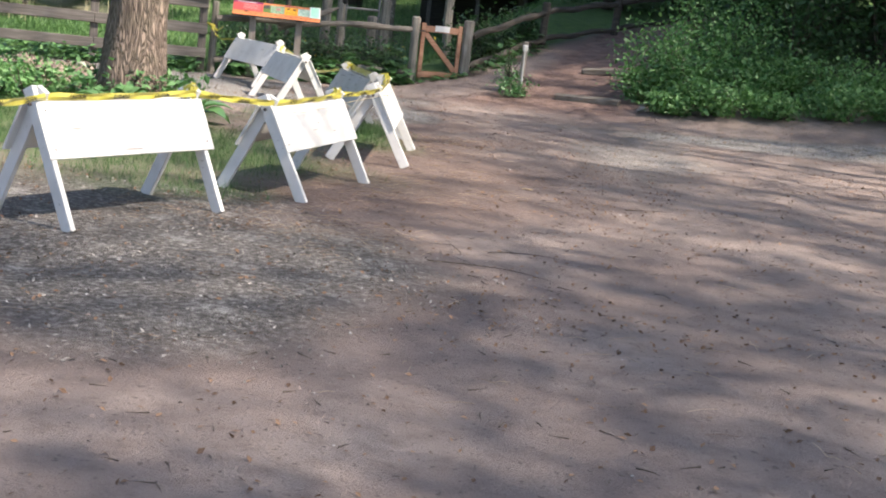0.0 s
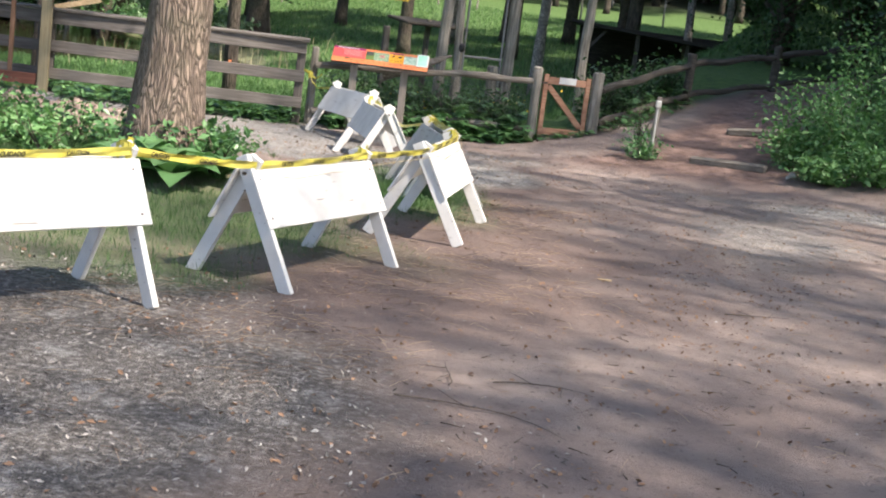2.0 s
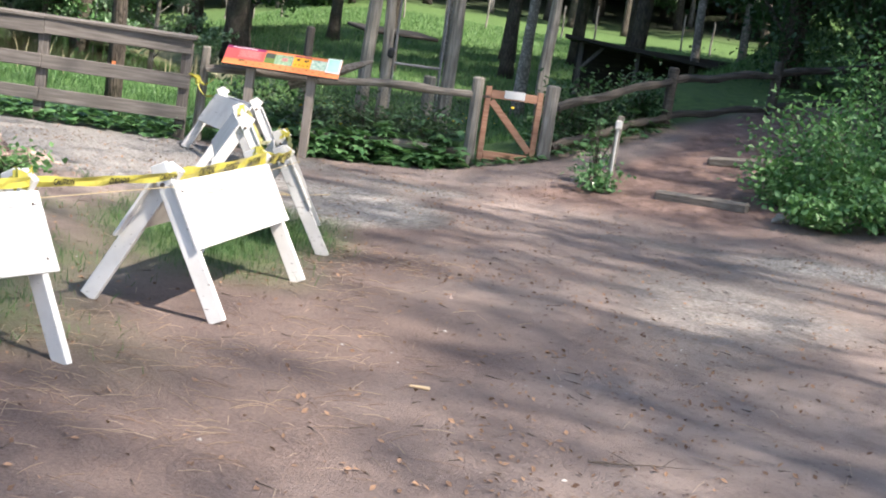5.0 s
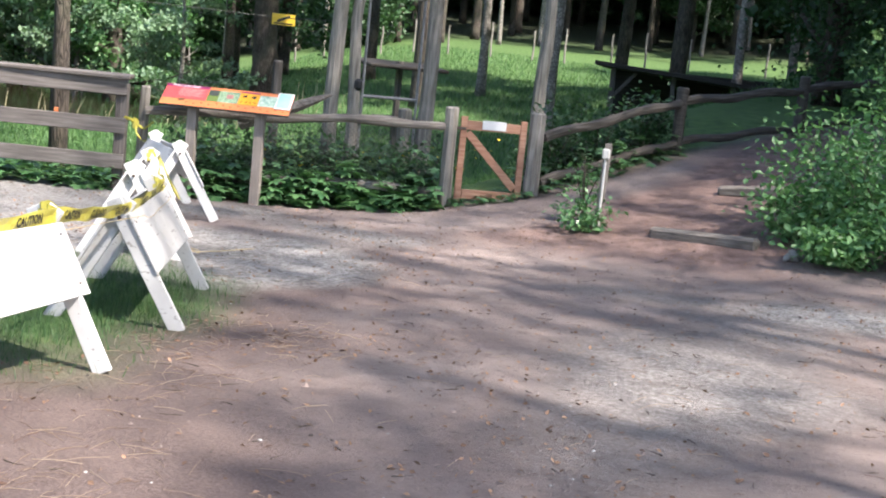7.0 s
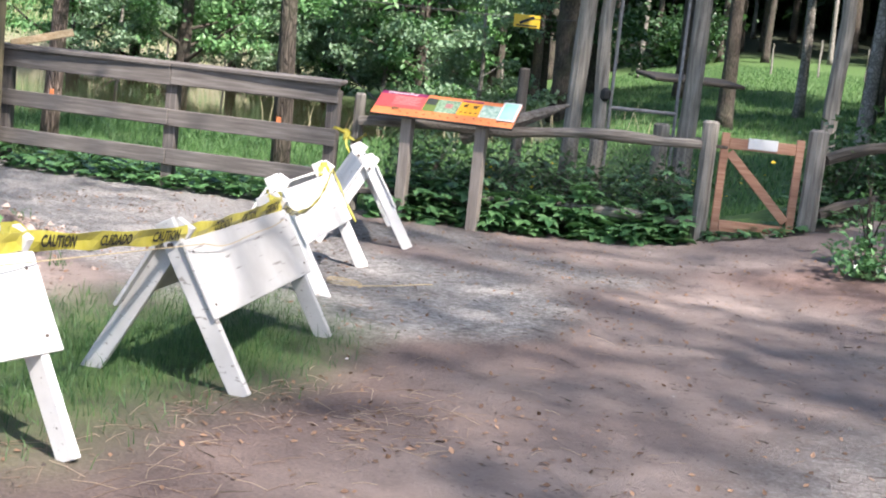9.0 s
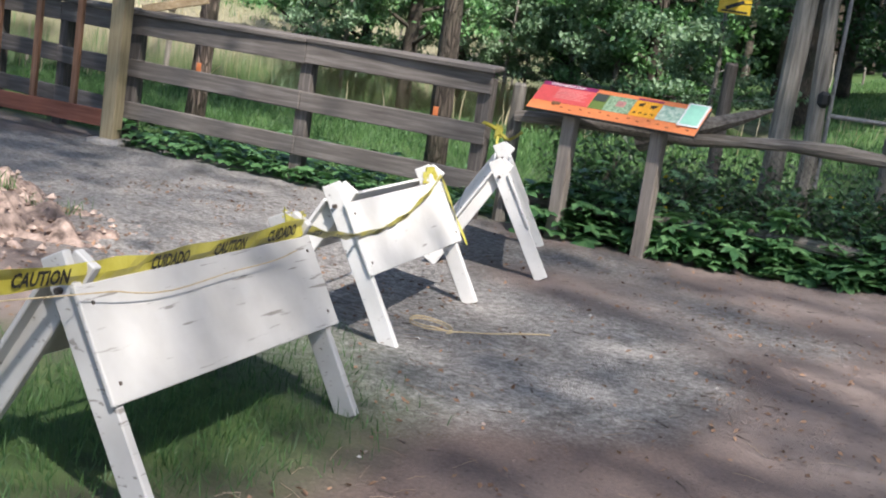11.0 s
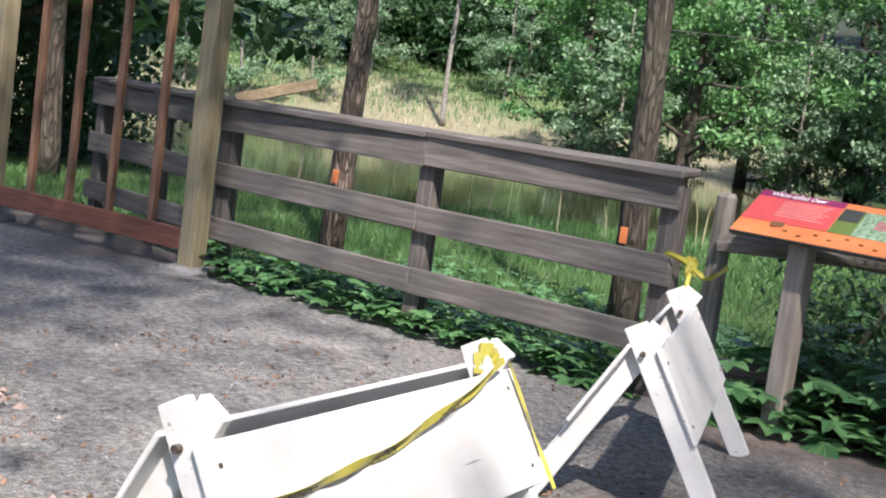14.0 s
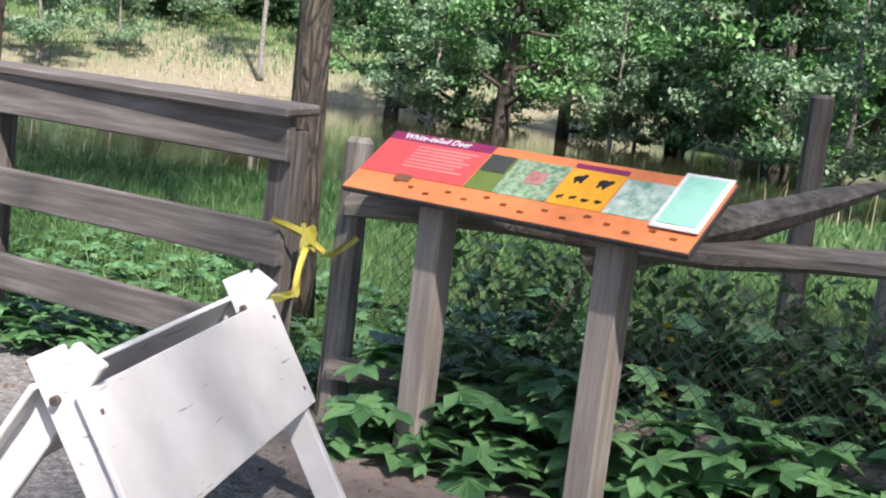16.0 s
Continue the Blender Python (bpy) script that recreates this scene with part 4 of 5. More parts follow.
# ---- dug soil ----
def mound():
    cx, cy, rx, ry = -5.75, 10.0, 2.6, 1.2
    sh = Shape()
    n = 90
    ca, sa = math.cos(radians(8)), math.sin(radians(8))
    verts = []
    for j in range(n + 1):
        for i in range(n + 1):
            u, v = i / n * 2.4 - 1.2, j / n * 2.4 - 1.2
            x, y = cx + u * rx * ca - v * ry * sa, cy + u * rx * sa + v * ry * ca
            d = math.hypot(u, v) + 0.18 * noise.noise(Vector((x * 0.9, y * 0.9, 4)))
            h = 0.29 * max(0, 1 - step(0.2, 1.0, d)) * (0.75 + 0.5 * noise.noise(Vector((x * 0.8, y * 0.8, 9))))
            h += (0.17 * noise.noise(Vector((x * 3.5, y * 3.5, 2))) + 0.11 * noise.noise(Vector((x * 9, y * 9, 5)))) * (1 - step(0.8, 1.05, d))
            verts.append((x, y, height(x, y) + h - 0.03))
    sh.add(verts, [(j * (n + 1) + i, j * (n + 1) + i + 1, (j + 1) * (n + 1) + i + 1, (j + 1) * (n + 1) + i) for j in range(n) for i in range(n)])
    tagged(part("soil_mound", sh, M_SOIL, smooth=True), "heap of dug reddish soil with clods and leaves", "soil heap")
    pts, sz = [], []
    for _ in range(2600):
        v = random.choice(verts)
        pts.append((v[0] + random.uniform(-0.03, 0.03), v[1] + random.uniform(-0.03, 0.03), v[2] + 0.01))
        sz.append(random.choice((0.012, 0.02, 0.03, 0.045)) * random.uniform(0.6, 1.2))
    tagged(part("soil_clods", Shape().lumps(pts, sz), M_CLOD), "loose reddish clods on the soil heap", "clods", kind="stuff")
    tufts = [random.choice(verts) for _ in range(22)]
    roots = [(a + random.gauss(0, 0.05), b + random.gauss(0, 0.05), c) for a, b, c in tufts for _ in range(26)]
    tagged(part("heap_grass", Shape().blades(roots, 0.11, 0.008, 0.7), M_TURF), "small green tufts of grass on the soil heap", "grass", kind="stuff")
    lv = [random.choice(verts) for _ in range(800)]
    tagged(part("mound_leaves", Shape().leaves([(a, b, c + 0.02) for a, b, c in lv], 0.035, 0.022, 0.5), M_LITTER), "dry leaves scattered on the soil heap", "leaf litter", kind="stuff")


mound()

# ---- rope on the gravel ----
pts = [(-2.05 + 0.13 * math.cos(a) * (1 + 0.1 * math.sin(3 * a)), 11.77 + 0.09 * math.sin(a), height(-2.05, 11.77) + 0.012 + 0.002 * a) for a in np.linspace(0, 12, 50)]
pts += [(-2.05 + 0.12 + 0.012 * k, 11.73 + 0.045 * k + 0.03 * math.sin(k * 0.7), height(-1.9, 12.0) + 0.012) for k in range(1, 15)]
tagged(part("rope", Shape().tube(pts, [0.0038] * len(pts), 6), M_ROPE), "thin straw-coloured rope coiled on the gravel", "rope")
pts = []
for i in range(2, 5):
    for k in range(12):
        a, b = on_barricade(i, -0.6, -0.12, 0.64), on_barricade(i, 0.6, -0.12, 0.66)
        u = k / 12
        pts.append(a.lerp(b, u) - Vector((0, 0, 0.05 * math.sin(math.pi * u) + 0.012 * math.sin(9 * u))))
tagged(part("string", Shape().tube(pts, [0.0024] * len(pts), 5), M_ROPE), "thin beige string looped along the barricade tops", "string")
tape([(-4.600, 14.268, 0.772), (-4.570, 14.350, 0.743), (-4.560, 14.408, 0.710), (-4.500, 14.356, 0.617), (-4.350, 14.267, 0.542), on_barricade(6, 0.63, -0.02, 0.66)], "yellow caution tape tied from the fence post to a barricade", 0.01, False, 0.036, 0.6)
tape([(-4.560, 14.408, 0.710), (-4.500, 14.467, 0.651), (-4.450, 14.554, 0.738)], "loose striped tail of yellow caution tape", 0.02, False, 0.034, 0.4)
knot((-4.560, 14.408, 0.710), "yellow caution tape knotted round the fence post", 0.03)




# ---- trees ----
def limb(p, d, ln, r, n=6, droop=0.0, wander=0.25):
    pts, rad = [Vector(p)], [r]
    d = Vector(d).normalized()
    for k in range(1, n + 1):
        d = (d + Vector((random.uniform(-1, 1), random.uniform(-1, 1), random.uniform(-1, 1) - droop)) * wander * 0.5).normalized()
        pts.append(pts[-1] + d * ln / n)
        rad.append(r * (1 - 0.85 * k / n))
    return pts, rad


def tree(name, x, y, h, r, mat, leaf, label, crown0, spread, clumps, per, leaf_len, flare=1.25, lean=(0, 0), limbs=9, top_r=0.25, clump_r=0.6, group="trees"):
    """A tapered trunk with limbs, and a crown of many leaves gathered in clumps along them."""
    t = thing(name, x, y, height(x, y) - 0.05, random.uniform(0, 360), label, "tree", group)
    n = 14
    pts, rad = [], []
    for k in range(n + 1):
        u = (k / n) ** 1.3
        pts.append((lean[0] * u * h + 0.05 * math.sin(3 * u * 3), lean[1] * u * h + 0.05 * math.cos(4 * u * 2), h * u))
        rad.append(r * (1 - (1 - top_r) * u) * (1 + (flare - 1) * math.exp(-u * h / 0.35)))
    tips = []
    ls = Shape().tube(pts, rad, 14, 0.22)
    for k in range(limbs):
        u = crown0 + (1 - crown0) * (k + 0.5) / limbs
        i = min(int((u ** (1 / 1.3)) * n), n)
        a = k * 2.4 + random.uniform(-0.4, 0.4)
        ln = spread * (1.1 - 0.5 * u) * random.uniform(0.7, 1.15)
        lp, lr = limb(pts[i], (math.cos(a), math.sin(a), random.uniform(0.05, 0.55)), ln, max(rad[i] * 0.38, 0.012), 7)
        ls.tube(lp, lr, 6)
        tips += lp[2:]
    part("trunk", ls, mat, t, smooth=True)
    if clumps:
        cs = []
        for _ in range(clumps):
            c = random.choice(tips) + Vector([random.gauss(0, clump_r * 0.8) for _ in range(3)])
            q = np.random.normal(0, 1, (per, 3)) * np.array([clump_r * 0.45, clump_r * 0.45, clump_r * 0.25]) + np.array(c[:])
            cs.append(q)
        part("crown", Shape().leaves(np.concatenate(cs), leaf_len, leaf_len * 0.55, 0.7), leaf, t, "leafy green crown")["kind"] = "stuff"
    return t


big = tree("shade_tree", -2.87, 7.95, 11.0, 0.29, M_BARK, M_LEAF, "thick rough-barked tree trunk rising from weeds", 0.5, 6.0, 200, 60, 0.2, 1.5, limbs=13, clump_r=1.0)
# trees added out of view beside the lot, sheared so their crowns shade it
for x, y, h, lx, dense in ((10.9, -8.0, 12.5, -0.2, 105), (10.3, -3.8, 11.5, -0.25, 115), (10.6, 0.6, 13.0, -0.22, 95), (10.8, 4.8, 12.0, 0.05, 75), (11.2, 9.6, 11.5, -0.3, 30), (10.8, 7.4, 11.0, -0.6, 25),
                          (11.0, 10.6, 12.0, -0.72, 32), (9.6, 14.6, 12, -0.7, 110), (11.9, 16.5, 12, -0.2, 45), (11.8, 19.2, 13, -0.15, 150), (13.0, 20.0, 13, -0.2, 170), (12.0, 24.0, 13, -0.2, 170), (8.2, 21.5, 13, -0.1, 150), (6.6, 19.2, 13, 0, 170), (5.2, 24.0, 14, 0, 170), (15.5, 13.5, 13, -0.1, 170), (16.0, 17.5, 13, -0.1, 170), (18.0, 22.0, 14, -0.1, 170)):
    ob = tree("shade_tree", x, y, h, 0.13, M_BARK2, M_LEAF, "tall broadleaf tree added beside the lot, its unseen crown casting dappled shade", 0.58, 4.2, int(dense * 0.62), 74, 0.24, limbs=11, lean=(0, 0), clump_r=1.45)
    ob.matrix_world = Matrix.Translation((x, y, height(x, y) - 0.05)) @ Matrix(((1, 0, lx, 0), (0, 1, 0, 0), (0, 0, 1, 0), (0, 0, 0, 1)))

tree("pine_tree", -8.95, 14.3, 12, 0.1, M_BARK, M_LEAF, "slender pine trunk with an orange tag behind the fence", 0.5, 3.4, 110, 40, 0.22, 1.15, clump_r=1.0)
tree("pine_tree", -13.2, 12.7, 12, 0.13, M_BARK2, M_LEAF, "dark trunk behind the picket panel", 0.5, 3.0, 90, 40, 0.22, 1.15, clump_r=1.0)
tree("pine_tree", -6.36, 15.3, 13, 0.1, M_BARK2, M_LEAF, "slender dark pine trunk with an orange tag behind the fence", 0.5, 3.4, 110, 40, 0.22, 1.15, clump_r=1.0)
for x, y, z in ((-8.86, 14.2, 0.66), (-6.27, 15.2, 0.66)):
    tagged(part("tree_tag", Shape().box((0.05, 0.012, 0.11), pose(x, y, z, 0, 0, 40), 0.003), M_TAG), "orange plastic tag nailed to a pine trunk", "tag")

# distant trees: four kinds, each built once
K1 = tree("broadleaf_tree", -26.5, 42.0, 10, 0.3, M_BARK2, M_LEAF2, "leafy tree with bright foliage beyond the pond", 0.08, 3.6, 130, 78, 0.24, limbs=18, clump_r=0.62, group="woodland trees")
K2 = tree("broadleaf_tree", -24.0, 50.0, 12, 0.22, M_BARK2, M_LEAF, "dark woodland tree with low foliage", 0.1, 3.2, 120, 60, 0.28, limbs=18, clump_r=0.68, group="woodland trees")
K3 = tree("bare_trunk_tree", -5.4, 30.0, 14, 0.14, M_BARK3, M_LEAF, "pale slender trunk with a high crown in the meadow", 0.5, 2.6, 70, 30, 0.28, limbs=9, group="woodland trees")
K4 = tree("bare_trunk_tree", -9.0, 40.0, 15, 0.22, M_BARK2, M_LEAF, "dark straight trunk with a high crown", 0.42, 3.6, 130, 46, 0.28, limbs=12, group="woodland trees")
K5 = tree("young_tree", -20.0, 37.0, 6, 0.09, M_BARK3, M_LEAF4, "young tree with silvery green leaves by the pond", 0.06, 2.0, 90, 66, 0.19, limbs=16, clump_r=0.42, group="woodland trees")
rng = random.Random(5)
UNDER = []
tree("old_tree", -18.1, 38.9, 11, 0.45, M_BARK2, M_LEAF, "gnarled old tree with a dead branch in the meadow", 0.4, 3.6, 90, 34, 0.26, 1.3, (0.07, 0.03), 12, clump_r=0.8)


def put(kind, az, r, s=None):
    x, y = 1 + r * math.cos(radians(az)), 9 + r * math.sin(radians(az))
    s = s or rng.uniform(0.8, 1.2)
    c = copy_thing(kind, pose(x, y, height(x, y) - 0.05, 0, 0, rng.uniform(0, 360)) @ Matrix.Scale(s, 4))
    return c


def clear_of_pond(az, r):
    e, _ = pond_e(1 + r * math.cos(radians(az)), 9 + r * math.sin(radians(az)))
    return e > 1.15


for az in np.arange(122, 147, 1.4):                       # right of the pond
    put(rng.choice((K1, K1, K5, K5, K2) if az > 129 else (K2, K4, K4)), az + rng.uniform(-1, 1), rng.uniform(42, 52) if az > 126 else rng.uniform(46, 58))
for az in np.arange(140, 182, 2.6):                       # beyond the pond
    put(rng.choice((K4, K2, K4, K2)), az + rng.uniform(-1, 1), rng.uniform(67, 78))
for az in np.arange(72, 186, 2.0):
    put(rng.choice((K4, K4, K4, K3, K2)) if 94 < az < 126 else rng.choice((K2, K4, K2, K4, K1)), az + rng.uniform(-1, 1), rng.uniform(72, 95), rng.uniform(1.0, 1.5))
for x, y in ((3.8, 33.0), (1.8, 37.5), (5.5, 38.0), (-6.5, 46.0), (3.0, 46.0)):
    copy_thing(K4, pose(x, y, height(x, y) - 0.05, 0, 0, rng.uniform(0, 360)))
for az in np.arange(95, 127, 1.0):                        # dark undergrowth behind the trunks
    UNDER.append((az + rng.uniform(-0.4, 0.4), rng.uniform(90, 99), rng.uniform(1.8, 2.8)))
for az in np.arange(95, 126, 0.7):                        # bare trunks at the far edge of the meadow
    put(rng.choice((K4, K4, K4, K3)), az + rng.uniform(-0.4, 0.4), rng.uniform(66, 90), rng.uniform(0.8, 1.25))
for az in np.arange(70, 186, 2.2):
    put(rng.choice((K2, K2, K4)), az + rng.uniform(-1, 1), rng.uniform(98, 120), rng.uniform(1.3, 1.8))
for az in np.arange(158, 186, 3.2):                       # left of the pond
    r = rng.uniform(24, 32)
    if clear_of_pond(az, r):
        put(rng.choice((K1, K5, K2)), az, r)
for az in np.arange(88, 120, 3.3):                        # scattered in the meadow
    put(rng.choice((K3, K4, K4)), az + rng.uniform(-1, 1), rng.uniform(26, 52))
for az in np.arange(66, 90, 2.2):                         # dark wood on the slope
    put(rng.choice((K2, K4, K2)), az + rng.uniform(-1, 1), rng.uniform(19, 34))
for az in np.arange(68, 93, 2.0):                         # wood east of the meadow, shading it
    put(rng.choice((K2, K4)), az + rng.uniform(-1, 1), rng.uniform(36, 54), rng.uniform(1.0, 1.3))
for az, r, k in ((152, 58, K3), (155.5, 30, K5), (144.5, 52, K5)):
    if clear_of_pond(az, r):
        put(k, az, r, 0.9)


for _ in range(10):
    x, y = rng.uniform(7.5, 15), rng.uniform(23, 34)
    copy_thing(K2, pose(x, y, height(x, y) - 0.05, 0, 0, rng.uniform(0, 360)))

for x, y in ((6.3, 20.3), (7.4, 22.2), (5.6, 23.0), (8.6, 19.6), (6.8, 25.5), (0.8, 27.0), (2.3, 28.5), (3.7, 27.6), (5.0, 29.5), (-15.5, 12.3), (-18.3, 13.6), (-14.6, 11.6)):
    copy_thing(K2, pose(x, y, height(x, y) - 0.05, 0, 0, rng.uniform(0, 360)))
for az, r in ((158, 60), (161, 57), (146, 58), (163.5, 61), (149.5, 64), (155.5, 66)):
    put(K5, az, r, rng.uniform(0.7, 1.1))


# ---- shrubs on the bank, weeds, creeper ----
def shrub(x, y, r, h, leaf, n, size, label, name="shrub", group="shrubs"):
    t = thing(name, x, y, height(x, y), 0, label, "shrub", group)
    st = Shape()
    pts = []
    for k in range(9):
        a = random.uniform(0, 6.28)
        lp, lr = limb((0, 0, 0), (math.cos(a) * 0.6, math.sin(a) * 0.6, 1.0), h * random.uniform(0.7, 1.15), 0.012, 6, wander=0.4)
        st.tube([(p.x * r / h * 1.3, p.y * r / h * 1.3, p.z) for p in lp], lr, 5)
        pts += [Vector((p.x * r / h * 1.3, p.y * r / h * 1.3, p.z)) for p in lp[1:]]
    tagged(part("stalk", st, M_TWIG, t), kind="stuff")
    cs = np.array([random.choice(pts)[:] for _ in range(n)]) + np.random.normal(0, 1, (n, 3)) * np.array([r * 0.3, r * 0.3, h * 0.17])
    cs[:, 2] = np.abs(cs[:, 2]) + 0.02
    tagged(part("foliage", Shape().leaves(cs, size, size * 0.6, 0.6), leaf, t), kind="stuff")
    return t


for x, y, r, h in ((2.1, 15.6, 0.5, 0.6), (2.8, 15.7, 0.6, 0.85), (3.6, 15.9, 0.6, 0.7), (2.3, 16.4, 0.6, 1.1), (3.4, 16.8, 0.8, 1.1), (4.3, 16.4, 0.7, 0.6), (5.2, 16.5, 0.8, 0.55), (6.2, 16.7, 0.8, 0.5), (2.9, 17.8, 0.8, 1.2), (7.2, 16.8, 0.8, 0.5), (2.5, 14.9, 0.35, 0.3), (3.2, 15.0, 0.5, 0.45), (4.0, 15.1, 0.5, 0.4), (4.8, 15.3, 0.6, 0.5), (5.7, 15.4, 0.6, 0.5), (6.6, 15.6, 0.7, 0.5)):
    shrub(x, y, r, h, M_LEAF2, 1500, 0.08, "leafy green weeds and brambles on the bank beside the trail")
for x, y, r, h in ((4.4, 17.8, 1.4, 2.4), (5.8, 18.2, 1.5, 3.0), (7.4, 18.5, 1.6, 3.2), (3.6, 19.6, 1.4, 2.4), (5.0, 20.6, 1.6, 3.2), (9, 18.5, 1.6, 3), (6.6, 21, 1.8, 3.4), (3.4, 21.8, 1.2, 2.6), (4.4, 24, 1.7, 3.4), (2.4, 25, 1.8, 3.4), (6, 26, 1.9, 3.6), (0.6, 26.5, 1.8, 3.2), (8, 24, 1.9, 3.6), (8.5, 21, 1.8, 3.6), (3.0, 28, 2, 3.6)):
    shrub(x, y, r, h, M_LEAF, 1900, 0.12, "tall dark green bush shading the trail", "bush", "bushes")
UB = shrub(-30, 68, 2.6, 3.0, M_LEAF, 2600, 0.34, "dense dark undergrowth below the far trees", "undergrowth_bush", "far undergrowth")
UC = shrub(-16.5, 13.2, 1.5, 2.4, M_LEAF, 2600, 0.13, "leafy bush on the pond's near shore", "bush", "bushes by the pond")
for x, y, s in ((-19.5, 10.5, 1.2), (-15.0, 9.0, 0.9), (-21.5, 14.8, 1.3), (-18, 7.5, 1.1), (-24, 11.5, 1.5), (-27, 15.5, 1.6), (-30, 12, 1.8)):
    copy_thing(UC, pose(x, y, height(x, y), 0, 0, rng.uniform(0, 360)) @ Matrix.Scale(s, 4))
for x, y, s in ((-17.5, 11.5, 0.9), (-22, 9.5, 1.1), (-26, 13.0, 1.1), (-31, 9, 1.2)):
    copy_thing(K2, pose(x, y, height(x, y), 0, 0, rng.uniform(0, 360)) @ Matrix.Scale(s, 4))
for az in np.arange(70, 186, 1.1):
    if 96 < az < 124:
        continue
    r = rng.uniform(67, 84) if az < 138 else rng.uniform(68, 80)
    x, y = 1 + r * math.cos(radians(az)), 9 + r * math.sin(radians(az))
    copy_thing(UB, pose(x, y, height(x, y), 0, 0, rng.uniform(0, 360)) @ Matrix.Scale(rng.uniform(0.8, 1.6), 4))
for az, r, k in UNDER:
    x, y = 1 + r * math.cos(radians(az)), 9 + r * math.sin(radians(az))
    copy_thing(UB, pose(x, y, height(x, y), 0, 0, rng.uniform(0, 360)) @ Matrix.Scale(k, 4))
for k in range(11):
    u = (k + 0.5) / 11
    x, y = -4.3 + 2.5 * u - 0.4 + random.uniform(-0.15, 0.15), 14.85 + 1.3 * u + 0.5 + random.uniform(-0.2, 0.25)
    shrub(x, y, 0.42, random.uniform(0.5, 0.8), M_LEAF, 480, 0.085, "dark leafy weeds behind the chain link", "weed", "weeds behind the chain link")
for k in range(9):
    u = (k + 0.5) / 9
    x, y = -0.95 + 1.0 * u - 0.35, 17.0 + 2.2 * u + 0.2
    shrub(x, y, 0.4, random.uniform(0.4, 0.75), M_LEAF, 380, 0.085, "dark leafy weeds behind the slope fence", "weed", "weeds along the slope fence")
shrub(0.1, 15.3, 0.3, 0.32, M_LEAF3, 320, 0.075, "leafy weed clump at the foot of the marker stake", "weed", "weeds")
shrub(-0.05, 15.75, 0.25, 0.7, M_LEAF2, 160, 0.06, "tall yellow-flowered weed beside the marker stake", "weed", "weeds")
for k in range(26):
    x, y = -5.2 + random.gauss(0, 1.3), 8.0 + random.gauss(0, 0.8)
    shrub(x, y, 0.35, random.uniform(0.22, 0.5), M_LEAF2, 260, 0.075, "bright green weeds around the tree trunk", "weed", "weeds")
for a in np.arange(0, 6.28, 0.8):
    shrub(-2.87 + 0.5 * math.cos(a), 7.95 + 0.5 * math.sin(a), 0.25, 0.35, M_LEAF3, 110, 0.1, "green weeds at the foot of the tree", "weed", "weeds")


def broad_leaf_plant(x, y, n, size, label):
    t = thing("broad_leaf_plant", x, y, height(x, y), random.uniform(0, 360), label, "plant", "broad-leaved plants")
    for k in range(n):
        a = 6.28 * k / n + random.uniform(-0.3, 0.3)
        sh = Shape()
        vs, fs = [], []
        for j in range(6):
            u = j / 5
            w = size * 0.3 * math.sin(math.pi * min(u * 0.93 + 0.07, 1)) ** 0.8
            px, pz = size * u, size * (0.75 * u - 0.75 * u * u) + 0.04
            vs += [(px, -w, pz + w * 0.25), (px, 0, pz), (px, w, pz + w * 0.25)]
        fs = [(3 * j + q, 3 * j + q + 1, 3 * j + q + 4, 3 * j + q + 3) for j in range(5) for q in (0, 1)]
        part("leaf", sh.add(vs, fs), M_LEAF3, t, m=pose(0, 0, 0, 0, random.uniform(-30, 5), math.degrees(a)), smooth=True)


for x, y in ((-2.5, 7.3), (-2.25, 7.0), (-2.75, 7.15), (-2.1, 7.45)):
    broad_leaf_plant(x, y, 9, 0.48, "broad-leaved green plant at the foot of the tree")


def creeper(points, label, size=0.1):
    """Low vines with leaves of five leaflets."""
    t = tagged(new("creeper"), label, "creeper", "", "stuff")
    sh = Shape()
    for x, y, z in points:
        az, tip = random.uniform(0, 6.28), random.uniform(0.05, 0.5)
        fan = random.uniform(0, 6.28)
        s = size * random.uniform(0.6, 1.3)
        nrm = Vector((math.cos(az) * math.sin(tip), math.sin(az) * math.sin(tip), math.cos(tip)))
        u = nrm.orthogonal().normalized()
        v = nrm.cross(u)
        for k in range(5):
            a = fan + (k - 2) * 0.85
            d = u * math.cos(a) + v * math.sin(a)
            e = nrm.cross(d)
            ln = s * (1.0 - 0.12 * abs(k - 2))
            c = Vector((x, y, z))
            vs = [c, c + d * ln * 0.45 + e * ln * 0.28 - nrm * ln * 0.02, c + d * ln * 0.8 + e * ln * 0.13 - nrm * ln * 0.1, c + d * ln - nrm * ln * 0.2, c + d * ln * 0.8 - e * ln * 0.13 - nrm * ln * 0.1, c + d * ln * 0.45 - e * ln * 0.28 - nrm * ln * 0.02, c + d * ln * 0.5 - nrm * ln * 0.07]
            sh.add([p[:] for p in vs], [(0, 1, 6), (1, 2, 6), (2, 3, 6), (3, 4, 6), (4, 5, 6), (5, 0, 6)])
    part("leaves", sh, M_LEAF3, t)
    return t


def along(a, b, n, back, front, z0, z1):
    out = []
    for _ in range(n):
        u = random.random()
        x, y = a[0] + (b[0] - a[0]) * u, a[1] + (b[1] - a[1]) * u
        d = Vector((b[0] - a[0], b[1] - a[1])).normalized()
        o = random.uniform(-front, back)
        x, y = x - d.y * o, y + d.x * o
        top = z0 + (z1 - z0) * (0.5 + 0.5 * noise.noise(Vector((x * 2, y * 2, 0)))) * min(1.0, (o + front) / (abs(front) * 0.8 + 0.02))
        out.append((x, y, height(x, y) + random.uniform(0.02, max(top, 0.05))))
    return out


